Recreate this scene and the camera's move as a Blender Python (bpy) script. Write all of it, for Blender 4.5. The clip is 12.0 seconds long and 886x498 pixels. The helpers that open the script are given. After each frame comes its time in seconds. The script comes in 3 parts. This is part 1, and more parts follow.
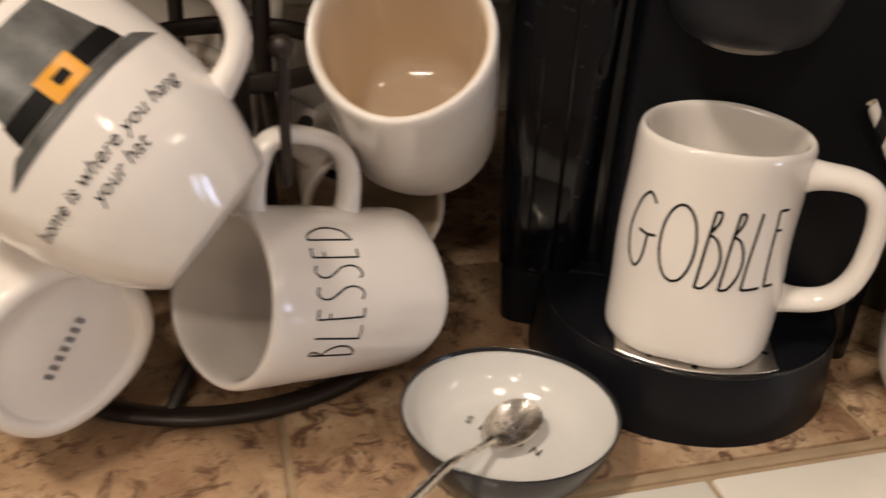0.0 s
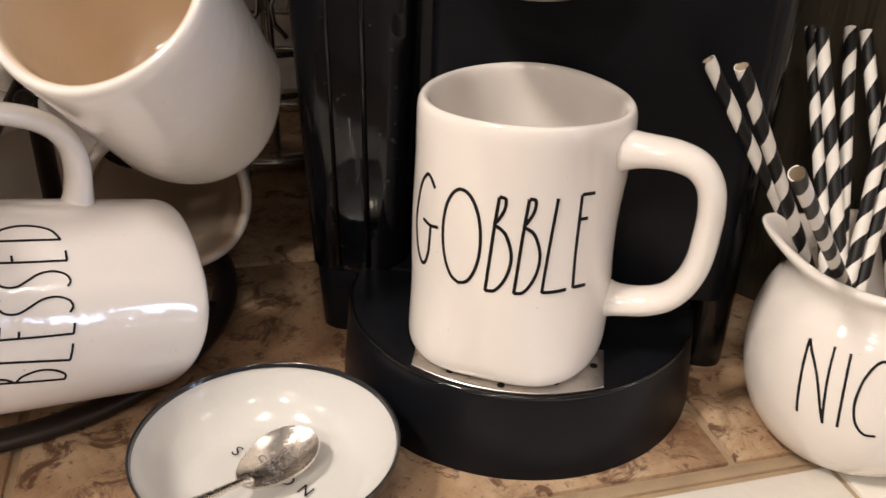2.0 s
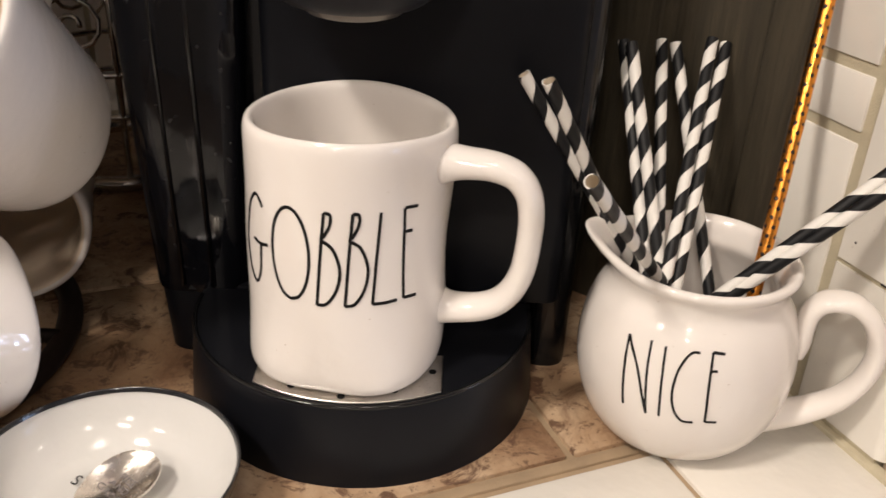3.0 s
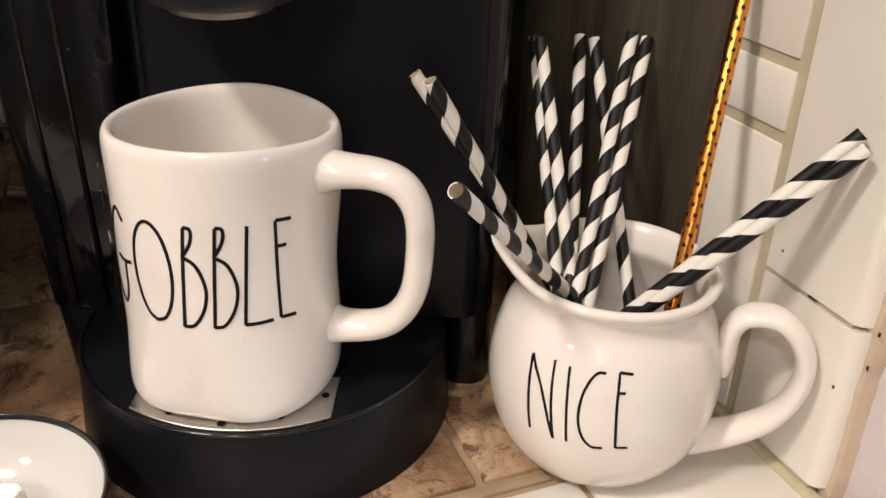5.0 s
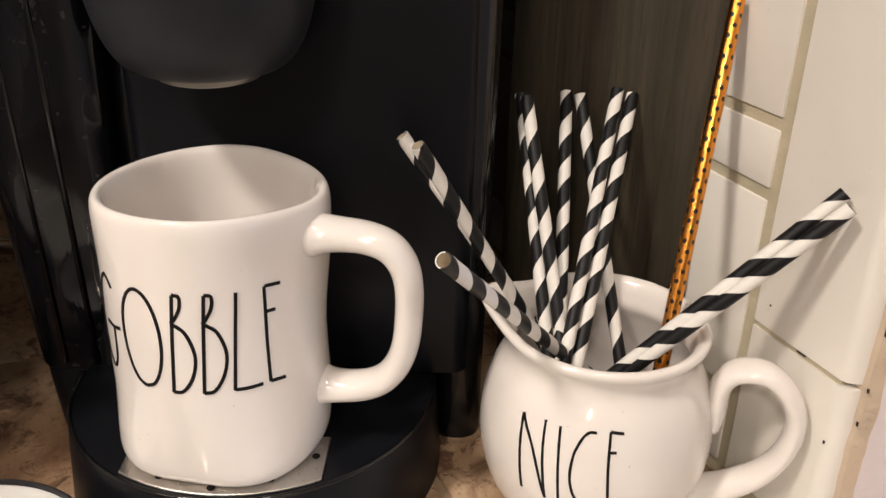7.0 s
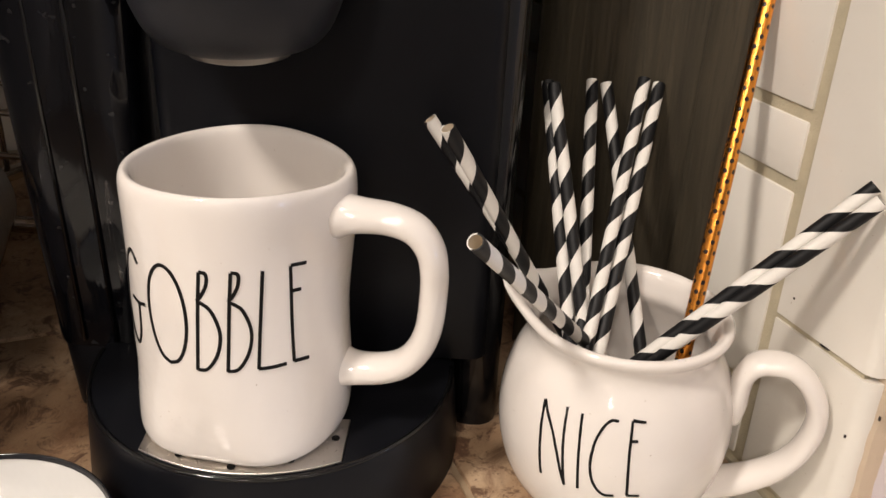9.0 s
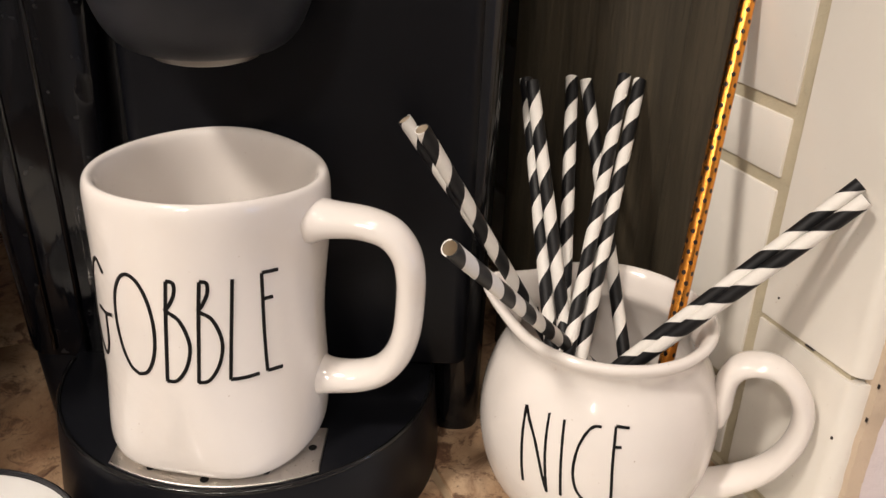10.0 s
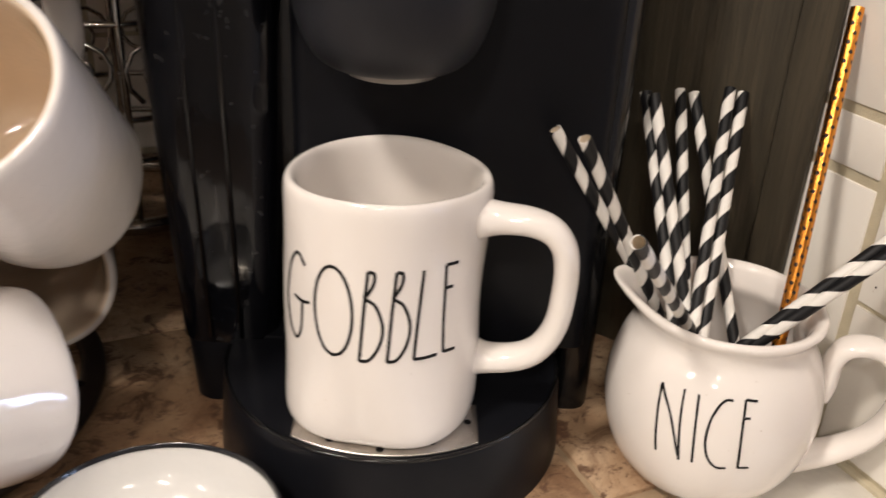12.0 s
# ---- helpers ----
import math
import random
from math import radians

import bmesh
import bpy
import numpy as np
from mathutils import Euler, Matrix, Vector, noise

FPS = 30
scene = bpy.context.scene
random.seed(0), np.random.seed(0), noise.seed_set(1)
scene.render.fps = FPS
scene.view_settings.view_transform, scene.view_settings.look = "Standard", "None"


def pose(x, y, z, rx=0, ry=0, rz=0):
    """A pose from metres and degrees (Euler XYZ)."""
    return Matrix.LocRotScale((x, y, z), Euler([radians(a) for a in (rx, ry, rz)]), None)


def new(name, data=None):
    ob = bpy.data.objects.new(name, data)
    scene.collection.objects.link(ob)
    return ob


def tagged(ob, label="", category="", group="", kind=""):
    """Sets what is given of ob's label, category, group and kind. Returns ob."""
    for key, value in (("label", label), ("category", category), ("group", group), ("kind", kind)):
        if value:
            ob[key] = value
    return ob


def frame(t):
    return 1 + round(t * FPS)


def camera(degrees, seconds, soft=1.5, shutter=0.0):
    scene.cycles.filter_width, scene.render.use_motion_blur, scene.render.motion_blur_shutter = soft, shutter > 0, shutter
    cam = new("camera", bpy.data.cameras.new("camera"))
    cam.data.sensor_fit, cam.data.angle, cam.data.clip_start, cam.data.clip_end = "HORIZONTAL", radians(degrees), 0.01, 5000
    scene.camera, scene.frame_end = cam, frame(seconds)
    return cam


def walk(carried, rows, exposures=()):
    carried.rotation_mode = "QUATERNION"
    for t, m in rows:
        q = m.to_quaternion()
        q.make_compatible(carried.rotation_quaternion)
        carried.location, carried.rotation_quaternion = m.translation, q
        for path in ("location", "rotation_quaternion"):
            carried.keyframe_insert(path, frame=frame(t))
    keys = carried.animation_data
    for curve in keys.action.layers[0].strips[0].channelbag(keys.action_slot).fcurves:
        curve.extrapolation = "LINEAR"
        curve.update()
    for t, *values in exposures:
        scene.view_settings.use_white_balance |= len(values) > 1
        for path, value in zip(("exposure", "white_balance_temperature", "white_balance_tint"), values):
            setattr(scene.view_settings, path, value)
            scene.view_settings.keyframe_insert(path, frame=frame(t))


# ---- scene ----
cam = camera(52.8, 12.0, 1.5, 0.4)
METRES, EYE, TILT, LEAN, TURN = 0.37, 0.298, -28.0, -3.0, 0.0
ROWS = [
    (0.0, 0.0, 0.012, 0.0, 0.0, 0.0, 0.0),
    (0.5, 0.1919, 0.1074, 0.0009, 0.68, 0.15, -0.24),
    (1.0, 0.2674, 0.2, 0.0053, 1.54, -0.63, -0.18),
    (1.5, 0.2907, 0.2334, 0.0119, 2.11, -0.75, 0.31),
    (2.0, 0.2946, 0.2216, 0.0071, 0.97, -0.77, 1.05),
    (2.5, 0.3061, 0.2053, 0.0046, -2.11, -0.57, 2.18),
    (3.0, 0.3648, 0.1933, 0.0092, -5.71, -0.46, 3.57),
    (5.0, 0.505, 0.2551, 0.0114, -4.95, -0.24, 4.24),
    (5.5, 0.5195, 0.2592, 0.012, -6.36, -0.5, 4.77),
    (6.0, 0.5276, 0.2574, 0.0158, -6.88, -0.19, 4.61),
    (6.5, 0.5153, 0.2502, 0.0289, -5.63, 0.9, 4.54),
    (7.0, 0.5111, 0.2508, 0.0441, -5.42, 1.59, 4.88),
    (9.0, 0.4868, 0.2556, 0.0355, -5.28, 1.22, 3.52),
    (9.5, 0.4899, 0.2656, 0.0399, -5.52, 0.98, 3.75),
    (10.0, 0.5008, 0.2785, 0.0452, -6.07, 0.78, 4.26),
    (10.5, 0.4988, 0.285, 0.0451, -5.82, 0.7, 4.16),
    (11.0, 0.4783, 0.276, 0.0439, -5.26, 0.88, 3.67),
    (11.5, 0.4241, 0.2648, 0.0449, -6.46, 0.64, 3.49),
    (12.0, 0.2966, 0.1856, 0.0534, -7.32, 0.65, 4.35),
]
walk(cam, [(t, pose(0, 0, EYE, TILT, LEAN, TURN) @ pose(METRES * x, METRES * y, METRES * z, 90 + pitch, roll, yaw)) for t, x, y, z, yaw, pitch, roll in ROWS],
     exposures=((0.0, -0.24, 6950, 12), (0.5, 0.08, 6600, 12), (1.0, 0.16, 6480, 12), (12.0, 0.18, 6390, 12)))

import functools

# ---- light ----
TURN_ROOM = 15.0                                   # counter and walls stand at this angle
ROOM = pose(0, 0, 0, 0, 0, TURN_ROOM)


def area(name, m, size, power, colour, size_y=None, shape="DISK"):
    data = bpy.data.lights.new(name, "AREA")
    data.shape, data.size, data.energy, data.color = shape, size, power, colour
    if size_y:
        data.size_y = size_y
    ob = new(name, data)
    ob.matrix_world = m
    return ob


WARM, COOL = (1.0, 0.895, 0.775), (0.52, 0.67, 1.0)
CEILING_LAMPS = ((-0.70, -0.05, 22), (0.10, -0.30, 3), (-0.75, -1.2, 17), (0.35, -1.4, 3.5), (-1.9, -0.5, 9), (-1.4, -1.9, 7))
for lx, ly, power in CEILING_LAMPS:
    area("ceiling_lamp", ROOM @ pose(lx, ly, 1.485), 0.22, power, WARM)
area("strip_lamp", ROOM @ pose(2.10, -0.90, 1.485, 0, 0, 60), 0.70, 8, WARM, 0.06, "RECTANGLE")
WINDOWS = ((-1.40, 0.16), (-1.98, 0.16))               # two panes in the far side wall: y and z of their middles
for wy, wz in WINDOWS:
    area("window_light", ROOM @ pose(3.17, wy, wz, 0, 90, 0), 0.62, 9, COOL, 0.22, "RECTANGLE")

world = bpy.data.worlds.new("world")
scene.world = world
world.use_nodes = True
world.node_tree.nodes["Background"].inputs[0].default_value = (0.8, 0.75, 0.7, 1)
world.node_tree.nodes["Background"].inputs[1].default_value = 0.05


# ---- materials ----
class Nodes:
    """A few short cuts for node materials."""

    def __init__(self, name):
        self.mat = bpy.data.materials.new(name)
        self.mat.use_nodes = True
        self.tree = self.mat.node_tree
        self.bsdf = self.tree.nodes["Principled BSDF"]
        self.coords = self.tree.nodes.new("ShaderNodeTexCoord").outputs["Object"]

    def add(self, kind, **values):
        node = self.tree.nodes.new(kind)
        for key, value in values.items():
            node.inputs[key].default_value = value
        return node

    def link(self, a, b):
        self.tree.links.new(a, b)

    def noise(self, scale, detail=4.0, rough=0.55, coords=None, distortion=0.0):
        n = self.add("ShaderNodeTexNoise", Scale=scale, Detail=detail, Roughness=rough, Distortion=distortion)
        self.link(coords or self.coords, n.inputs["Vector"])
        return n.outputs["Fac"]

    def ramp(self, fac, stops):
        n = self.tree.nodes.new("ShaderNodeValToRGB")
        while len(n.color_ramp.elements) < len(stops):
            n.color_ramp.elements.new(0.5)
        for e, (p, c) in zip(n.color_ramp.elements, stops):
            e.position, e.color = p, (*c, 1) if len(c) == 3 else c
        self.link(fac, n.inputs["Fac"])
        return n.outputs["Color"]

    def mix(self, fac, a, b, kind="MIX"):
        n = self.tree.nodes.new("ShaderNodeMix")
        n.data_type, n.blend_type = "RGBA", kind
        for value, sock in ((fac, n.inputs[0]), (a, n.inputs[6]), (b, n.inputs[7])):
            if isinstance(value, bpy.types.NodeSocket):
                self.link(value, sock)
            else:
                sock.default_value = value if isinstance(value, float) else (*value, 1)
        return n.outputs[2]

    def math(self, op, a, b=0.0):
        n = self.tree.nodes.new("ShaderNodeMath")
        n.operation = op
        for value, sock in ((a, n.inputs[0]), (b, n.inputs[1])):
            if isinstance(value, bpy.types.NodeSocket):
                self.link(value, sock)
            else:
                sock.default_value = value
        return n.outputs[0]

    def bump(self, height, strength, distance):
        n = self.add("ShaderNodeBump", Strength=strength, Distance=distance)
        self.link(height, n.inputs["Height"])
        self.link(n.outputs["Normal"], self.bsdf.inputs["Normal"])

    def set(self, **values):
        for key, value in values.items():
            sock = self.bsdf.inputs[key.replace("_", " ")]
            if isinstance(value, bpy.types.NodeSocket):
                self.link(value, sock)
            else:
                sock.default_value = (*value, 1) if isinstance(value, tuple) else value
        return self

    def stretched(self, x, y, z):
        n = self.add("ShaderNodeMapping", Scale=(x, y, z))
        self.link(self.coords, n.inputs["Vector"])
        return n.outputs["Vector"]

    def random(self):
        return self.tree.nodes.new("ShaderNodeObjectInfo").outputs["Random"]

    def shifted(self):
        """Object coordinates moved by a random step, so that alike pieces differ."""
        v = self.tree.nodes.new("ShaderNodeVectorMath")
        self.link(self.coords, v.inputs[0])
        c = self.tree.nodes.new("ShaderNodeCombineXYZ")
        r = self.math("MULTIPLY", self.random(), 37.0)
        self.link(r, c.inputs[0])
        self.link(r, c.inputs[1])
        self.link(c.outputs[0], v.inputs[1])
        return v.outputs[0]


def ceramic(name, colour, rough=0.09):
    n = Nodes(name)
    cloud = n.noise(45, 3)
    dots = n.noise(700, 1)
    tone = n.mix(n.math("MULTIPLY", cloud, 0.5), colour, tuple(c * 0.93 for c in colour))
    tone = n.mix(n.ramp(dots, [(0.79, (0, 0, 0)), (0.82, (1, 1, 1))]), tone, (0.55, 0.47, 0.40))
    n.set(Base_Color=tone, Roughness=rough, Specular_IOR_Level=0.5, IOR=1.52, Coat_Weight=0.3, Coat_Roughness=0.03)
    n.bump(n.noise(48, 3), 0.42, 0.0014)
    return n.mat


def plain(name, colour, rough, metal=0.0, grain=300, depth=0.0002, spread=0.25, strength=0.3, shine=0.5):
    n = Nodes(name)
    g = n.noise(grain, 4)
    cloud = n.noise(grain / 14, 3)
    tone = n.mix(cloud, tuple(c * (1 - spread) for c in colour), tuple(min(1, c * (1 + spread)) for c in colour))
    r = n.math("ADD", n.math("MULTIPLY", g, 0.16), rough - 0.08)
    n.set(Base_Color=tone, Roughness=r, Metallic=metal, Specular_IOR_Level=shine)
    n.bump(g, strength, depth)
    return n.mat


def brown_tile_material():
    n = Nodes("brown_stone_tile")
    at = n.shifted()
    cloud = n.noise(14, 6, 0.62, at, 0.4)
    vein = n.noise(55, 9, 0.72, at, 0.9)
    smear = n.noise(22, 6, 0.7, at, 1.4)
    pit = n.noise(260, 6, 0.75, at)
    base = n.ramp(cloud, [(0.30, (0.25, 0.140, 0.078)), (0.48, (0.40, 0.262, 0.155)), (0.66, (0.56, 0.415, 0.275))])
    base = n.mix(n.ramp(smear, [(0.50, (0, 0, 0)), (0.66, (0.75, 0.75, 0.75))]), base, (0.17, 0.088, 0.048))
    base = n.mix(n.ramp(vein, [(0.53, (0, 0, 0)), (0.60, (0.9, 0.9, 0.9))]), base, (0.105, 0.050, 0.028))
    base = n.mix(n.ramp(pit, [(0.57, (0, 0, 0)), (0.66, (0.8, 0.8, 0.8))]), base, (0.075, 0.038, 0.024))
    n.set(Base_Color=base, Roughness=n.math("ADD", n.math("MULTIPLY", pit, 0.3), 0.28))
    n.bump(n.math("ADD", n.math("MULTIPLY", vein, -1.0), n.math("MULTIPLY", pit, -0.6)), 0.5, 0.0015)
    return n.mat


def wood_material():
    n = Nodes("dark_weathered_wood")
    grain = n.noise(14, 8, 0.65, n.stretched(9, 9, 0.55), 0.8)
    fine = n.noise(60, 6, 0.7, n.stretched(10, 10, 0.5))
    base = n.ramp(grain, [(0.3, (0.028, 0.023, 0.014)), (0.5, (0.046, 0.037, 0.023)), (0.72, (0.078, 0.062, 0.038))])
    base = n.mix(n.ramp(fine, [(0.52, (0, 0, 0)), (0.70, (0.7, 0.7, 0.7))]), base, (0.024, 0.019, 0.012))
    n.set(Base_Color=base, Roughness=0.55)
    n.bump(n.math("ADD", grain, fine), 0.6, 0.0012)
    return n.mat


def straw_material(name, dark, light):
    """Spiral stripes round the straw's own z axis."""
    n = Nodes(name)
    s = n.tree.nodes.new("ShaderNodeSeparateXYZ")
    n.link(n.coords, s.inputs[0])
    turn = n.math("DIVIDE", n.math("ARCTAN2", s.outputs[1], s.outputs[0]), 2 * math.pi)
    wave = n.math("FRACT", n.math("ADD", n.math("MULTIPLY", s.outputs[2], -1 / 0.0222), turn))
    edge = n.math("GREATER_THAN", wave, 0.48)
    paper = n.noise(900, 3)
    lit = n.mix(paper, light, tuple(c * 0.88 for c in light))
    n.set(Base_Color=n.mix(edge, lit, dark), Roughness=n.math("ADD", n.math("MULTIPLY", paper, 0.15), 0.42), Specular_IOR_Level=0.3)
    n.bump(paper, 0.2, 0.0002)
    return n.mat


def tank_material():
    """Smoked plastic with upright reflection streaks put into colour and bump, and a few dried water spots."""
    n = Nodes("smoked_plastic")
    sheen_streak = n.noise(55, 4, 0.6, n.stretched(1, 1, 0.06), 0.3)
    spots = n.noise(170, 2)
    base = n.mix(n.ramp(sheen_streak, [(0.40, (0, 0, 0)), (0.72, (1, 1, 1))]), (0.002, 0.002, 0.003), (0.007, 0.0075, 0.010))
    base = n.mix(n.ramp(spots, [(0.68, (0, 0, 0)), (0.74, (1, 1, 1))]), base, (0.026, 0.026, 0.027))
    n.set(Base_Color=base, Roughness=n.math("ADD", n.math("MULTIPLY", spots, 0.09), 0.035), Specular_IOR_Level=0.36)
    n.bump(n.math("ADD", sheen_streak, n.math("MULTIPLY", spots, 0.06)), 0.22, 0.0016)
    return n.mat


def foil_material():
    """Copper-gold foil with small black dots in staggered rows."""
    n = Nodes("gold_foil")
    s = n.tree.nodes.new("ShaderNodeSeparateXYZ")
    n.link(n.coords, s.inputs[0])
    u = n.math("MULTIPLY", n.math("DIVIDE", n.math("ARCTAN2", s.outputs[1], s.outputs[0]), 2 * math.pi), 5.0)
    v = n.math("DIVIDE", s.outputs[2], 0.0042)
    row = n.math("FLOOR", v)
    du = n.math("SUBTRACT", n.math("FRACT", n.math("ADD", u, n.math("MULTIPLY", row, 0.5))), 0.5)
    dv = n.math("SUBTRACT", n.math("FRACT", v), 0.5)
    far = n.math("ADD", n.math("POWER", n.math("ABSOLUTE", du), 2.0), n.math("POWER", n.math("ABSOLUTE", dv), 2.0))
    dot = n.math("LESS_THAN", far, 0.055)
    n.set(Base_Color=n.mix(dot, (0.90, 0.36, 0.06), (0.02, 0.012, 0.01)), Metallic=n.math("SUBTRACT", 1.0, dot), Roughness=0.24)
    n.bump(n.noise(220, 3), 0.3, 0.0006)
    return n.mat


def paint_material():
    n = Nodes("grey_wall_paint")
    orange = n.noise(260, 3)
    base = n.mix(n.noise(9, 4), (0.60, 0.535, 0.560), (0.66, 0.595, 0.620))
    n.set(Base_Color=base, Roughness=0.6)
    n.bump(orange, 0.55, 0.0012)
    return n.mat


GLAZE = ceramic("white_glaze", (0.83, 0.78, 0.735))
GLAZE_GREY = ceramic("grey_white_enamel", (0.66, 0.65, 0.63), 0.12)
# white glaze with the warm light inside the mugs put into its colour
GLAZE_WARM_LIT = ceramic("warm_lit_glaze", (0.80, 0.665, 0.515))
GLAZE_CREAM = ceramic("cream_glaze", (0.80, 0.74, 0.66))
INK = plain("black_ink", (0.006, 0.0055, 0.0055), 0.5, spread=0.1, shine=0.15)
TILE_BROWN = brown_tile_material()
TILE_WHITE = ceramic("white_tile_glaze", (0.80, 0.765, 0.70), 0.16)
GROUT_TAN = plain("tan_grout", (0.37, 0.27, 0.17), 0.85, grain=900, depth=0.0006, strength=0.8)
GROUT_GREY = plain("grey_beige_grout", (0.52, 0.46, 0.33), 0.85, grain=900, depth=0.0006, strength=0.8)
CAULK = plain("tan_caulk", (0.55, 0.44, 0.33), 0.7, grain=300, depth=0.001, strength=0.8)
PAINT = paint_material()
BLACK_MATTE = plain("black_textured_plastic", (0.0058, 0.0062, 0.0082), 0.34, grain=1500, depth=0.00012, spread=0.15, shine=0.18)
BLACK_GLOSS = plain("black_glossy_plastic", (0.005, 0.005, 0.0056), 0.12, grain=90, depth=0.0005, spread=0.2, strength=0.15)
SMOKE = tank_material()
GREY_PLASTIC = plain("dark_grey_plastic", (0.013, 0.014, 0.018), 0.45, grain=900, depth=0.0001, shine=0.3)
STEEL = plain("brushed_steel", (0.62, 0.59, 0.55), 0.30, 1.0, grain=700, depth=0.0001)
DULL_STEEL = plain("dull_steel", (0.34, 0.32, 0.29), 0.38, 1.0, grain=700, depth=0.0001)
SILVER = plain("worn_silver", (0.80, 0.75, 0.68), 0.26, 1.0, grain=420, depth=0.0002)
CHROME = plain("chrome_wire", (0.62, 0.60, 0.57), 0.16, 1.0, grain=300, depth=0.0001)
BRONZE = plain("dark_bronze_iron", (0.028, 0.020, 0.017), 0.42, 0.4, grain=500, depth=0.0002)
ENAMEL_BLACK = plain("black_enamel", (0.014, 0.014, 0.016), 0.16, grain=200, depth=0.0002)
WOOD = wood_material()
STRAW = straw_material("striped_paper", (0.007, 0.007, 0.008), (0.82, 0.79, 0.74))
FOIL = foil_material()
PAPER_IN = plain("straw_paper_inside", (0.72, 0.62, 0.48), 0.8, grain=900)
CABINET = plain("cabinet_paint", (0.30, 0.24, 0.18), 0.5, grain=120)
CEILING = plain("ceiling_paint", (0.72, 0.68, 0.62), 0.8, grain=200)
FLOORING = plain("floor_vinyl", (0.30, 0.22, 0.15), 0.5, grain=60)
WALL_ROOM = plain("room_wall_paint", (0.52, 0.51, 0.50), 0.7, grain=150)
HAT_GREY = plain("grey_print", (0.10, 0.10, 0.095), 0.3, grain=1400, spread=0.9)
STAMP = plain("grey_stamp_ink", (0.22, 0.20, 0.20), 0.4)
HAT_YELLOW = plain("yellow_print", (0.80, 0.36, 0.03), 0.3, grain=300, spread=0.15)


# ---- making meshes ----
def part(name, bm, material, parent=None, label="", smooth=True, m=None, sharp=40):
    me = bpy.data.meshes.new(name)
    if smooth:
        for fc in bm.faces:
            fc.smooth = True
        for e in bm.edges:
            if len(e.link_faces) == 2 and e.calc_face_angle(0) > radians(sharp):
                e.smooth = False
    bm.to_mesh(me)
    bm.free()
    me.materials.append(material)
    ob = new(name, me)
    if parent:
        ob.parent = parent
    if m is not None:
        ob.matrix_basis = m
    if label:
        tagged(ob, label)
    return ob


def thing(name, m, label, category, group="", kind=""):
    ob = new(name)
    ob.empty_display_size = 0.02
    ob.matrix_basis = m
    return tagged(ob, label, category, group, kind)


def box(x0, x1, y0, y1, z0, z1, bevel=0.0, seg=2, m=None):
    bm = bmesh.new()
    bmesh.ops.create_cube(bm, size=1)
    for v in bm.verts:
        v.co = Vector((x0 + (v.co.x + 0.5) * (x1 - x0), y0 + (v.co.y + 0.5) * (y1 - y0), z0 + (v.co.z + 0.5) * (z1 - z0)))
    if bevel:
        bmesh.ops.bevel(bm, geom=list(bm.edges), offset=bevel, segments=seg, profile=0.5, affect="EDGES")
    if m is not None:
        bm.transform(m)
    return bm


def smooth_line(points, steps=6, closed=False):
    """Catmull-Rom through the points."""
    pts = [Vector(p) for p in points]
    n, out = len(pts), []
    for i in range(n if closed else n - 1):
        if closed:
            a, b, c, d = (pts[(i + k) % n] for k in (-1, 0, 1, 2))
        else:
            b, c = pts[i], pts[i + 1]
            a, d = pts[i - 1] if i else b * 2 - c, pts[i + 2] if i + 2 < n else c * 2 - b
        for k in range(steps):
            t = k / steps
            out.append(0.5 * (2 * b + (c - a) * t + (2 * a - 5 * b + 4 * c - d) * t * t + (3 * b - a - 3 * c + d) * t ** 3))
    if not closed:
        out.append(pts[-1])
    return out


def tube(points, radius, seg=12, closed=False, flat=1.0, side=None, bm=None, wide=None):
    """A tube along points; radius is a number or a function of 0..1; flat squeezes it along its second axis, or wide gives that axis its own radius."""
    bm = bm or bmesh.new()
    pts = [Vector(p) for p in points]
    n = len(pts)
    rings, last = [], None
    for i, p in enumerate(pts):
        if closed:
            t = (pts[(i + 1) % n] - pts[i - 1]).normalized()
        else:
            t = (pts[min(i + 1, n - 1)] - pts[max(i - 1, 0)]).normalized()
        if last is None:
            u = Vector(side) if side else (Vector((0, 0, 1)) if abs(t.z) < 0.9 else Vector((1, 0, 0)))
        else:
            u = last
        u = (u - t * u.dot(t)).normalized()
        last = u
        w = t.cross(u)
        r = radius(i / (n - 1)) if callable(radius) else radius
        r2 = wide(i / (n - 1)) if wide else flat * r
        rings.append([bm.verts.new(p + r * math.cos(a) * u + r2 * math.sin(a) * w) for a in (2 * math.pi * k / seg for k in range(seg))])
    for i in range(n if closed else n - 1):
        a, b = rings[i], rings[(i + 1) % n]
        for k in range(seg):
            bm.faces.new((a[k], a[(k + 1) % seg], b[(k + 1) % seg], b[k]))
    if not closed:
        bm.faces.new(list(reversed(rings[0])))
        bm.faces.new(rings[-1])
    return bm


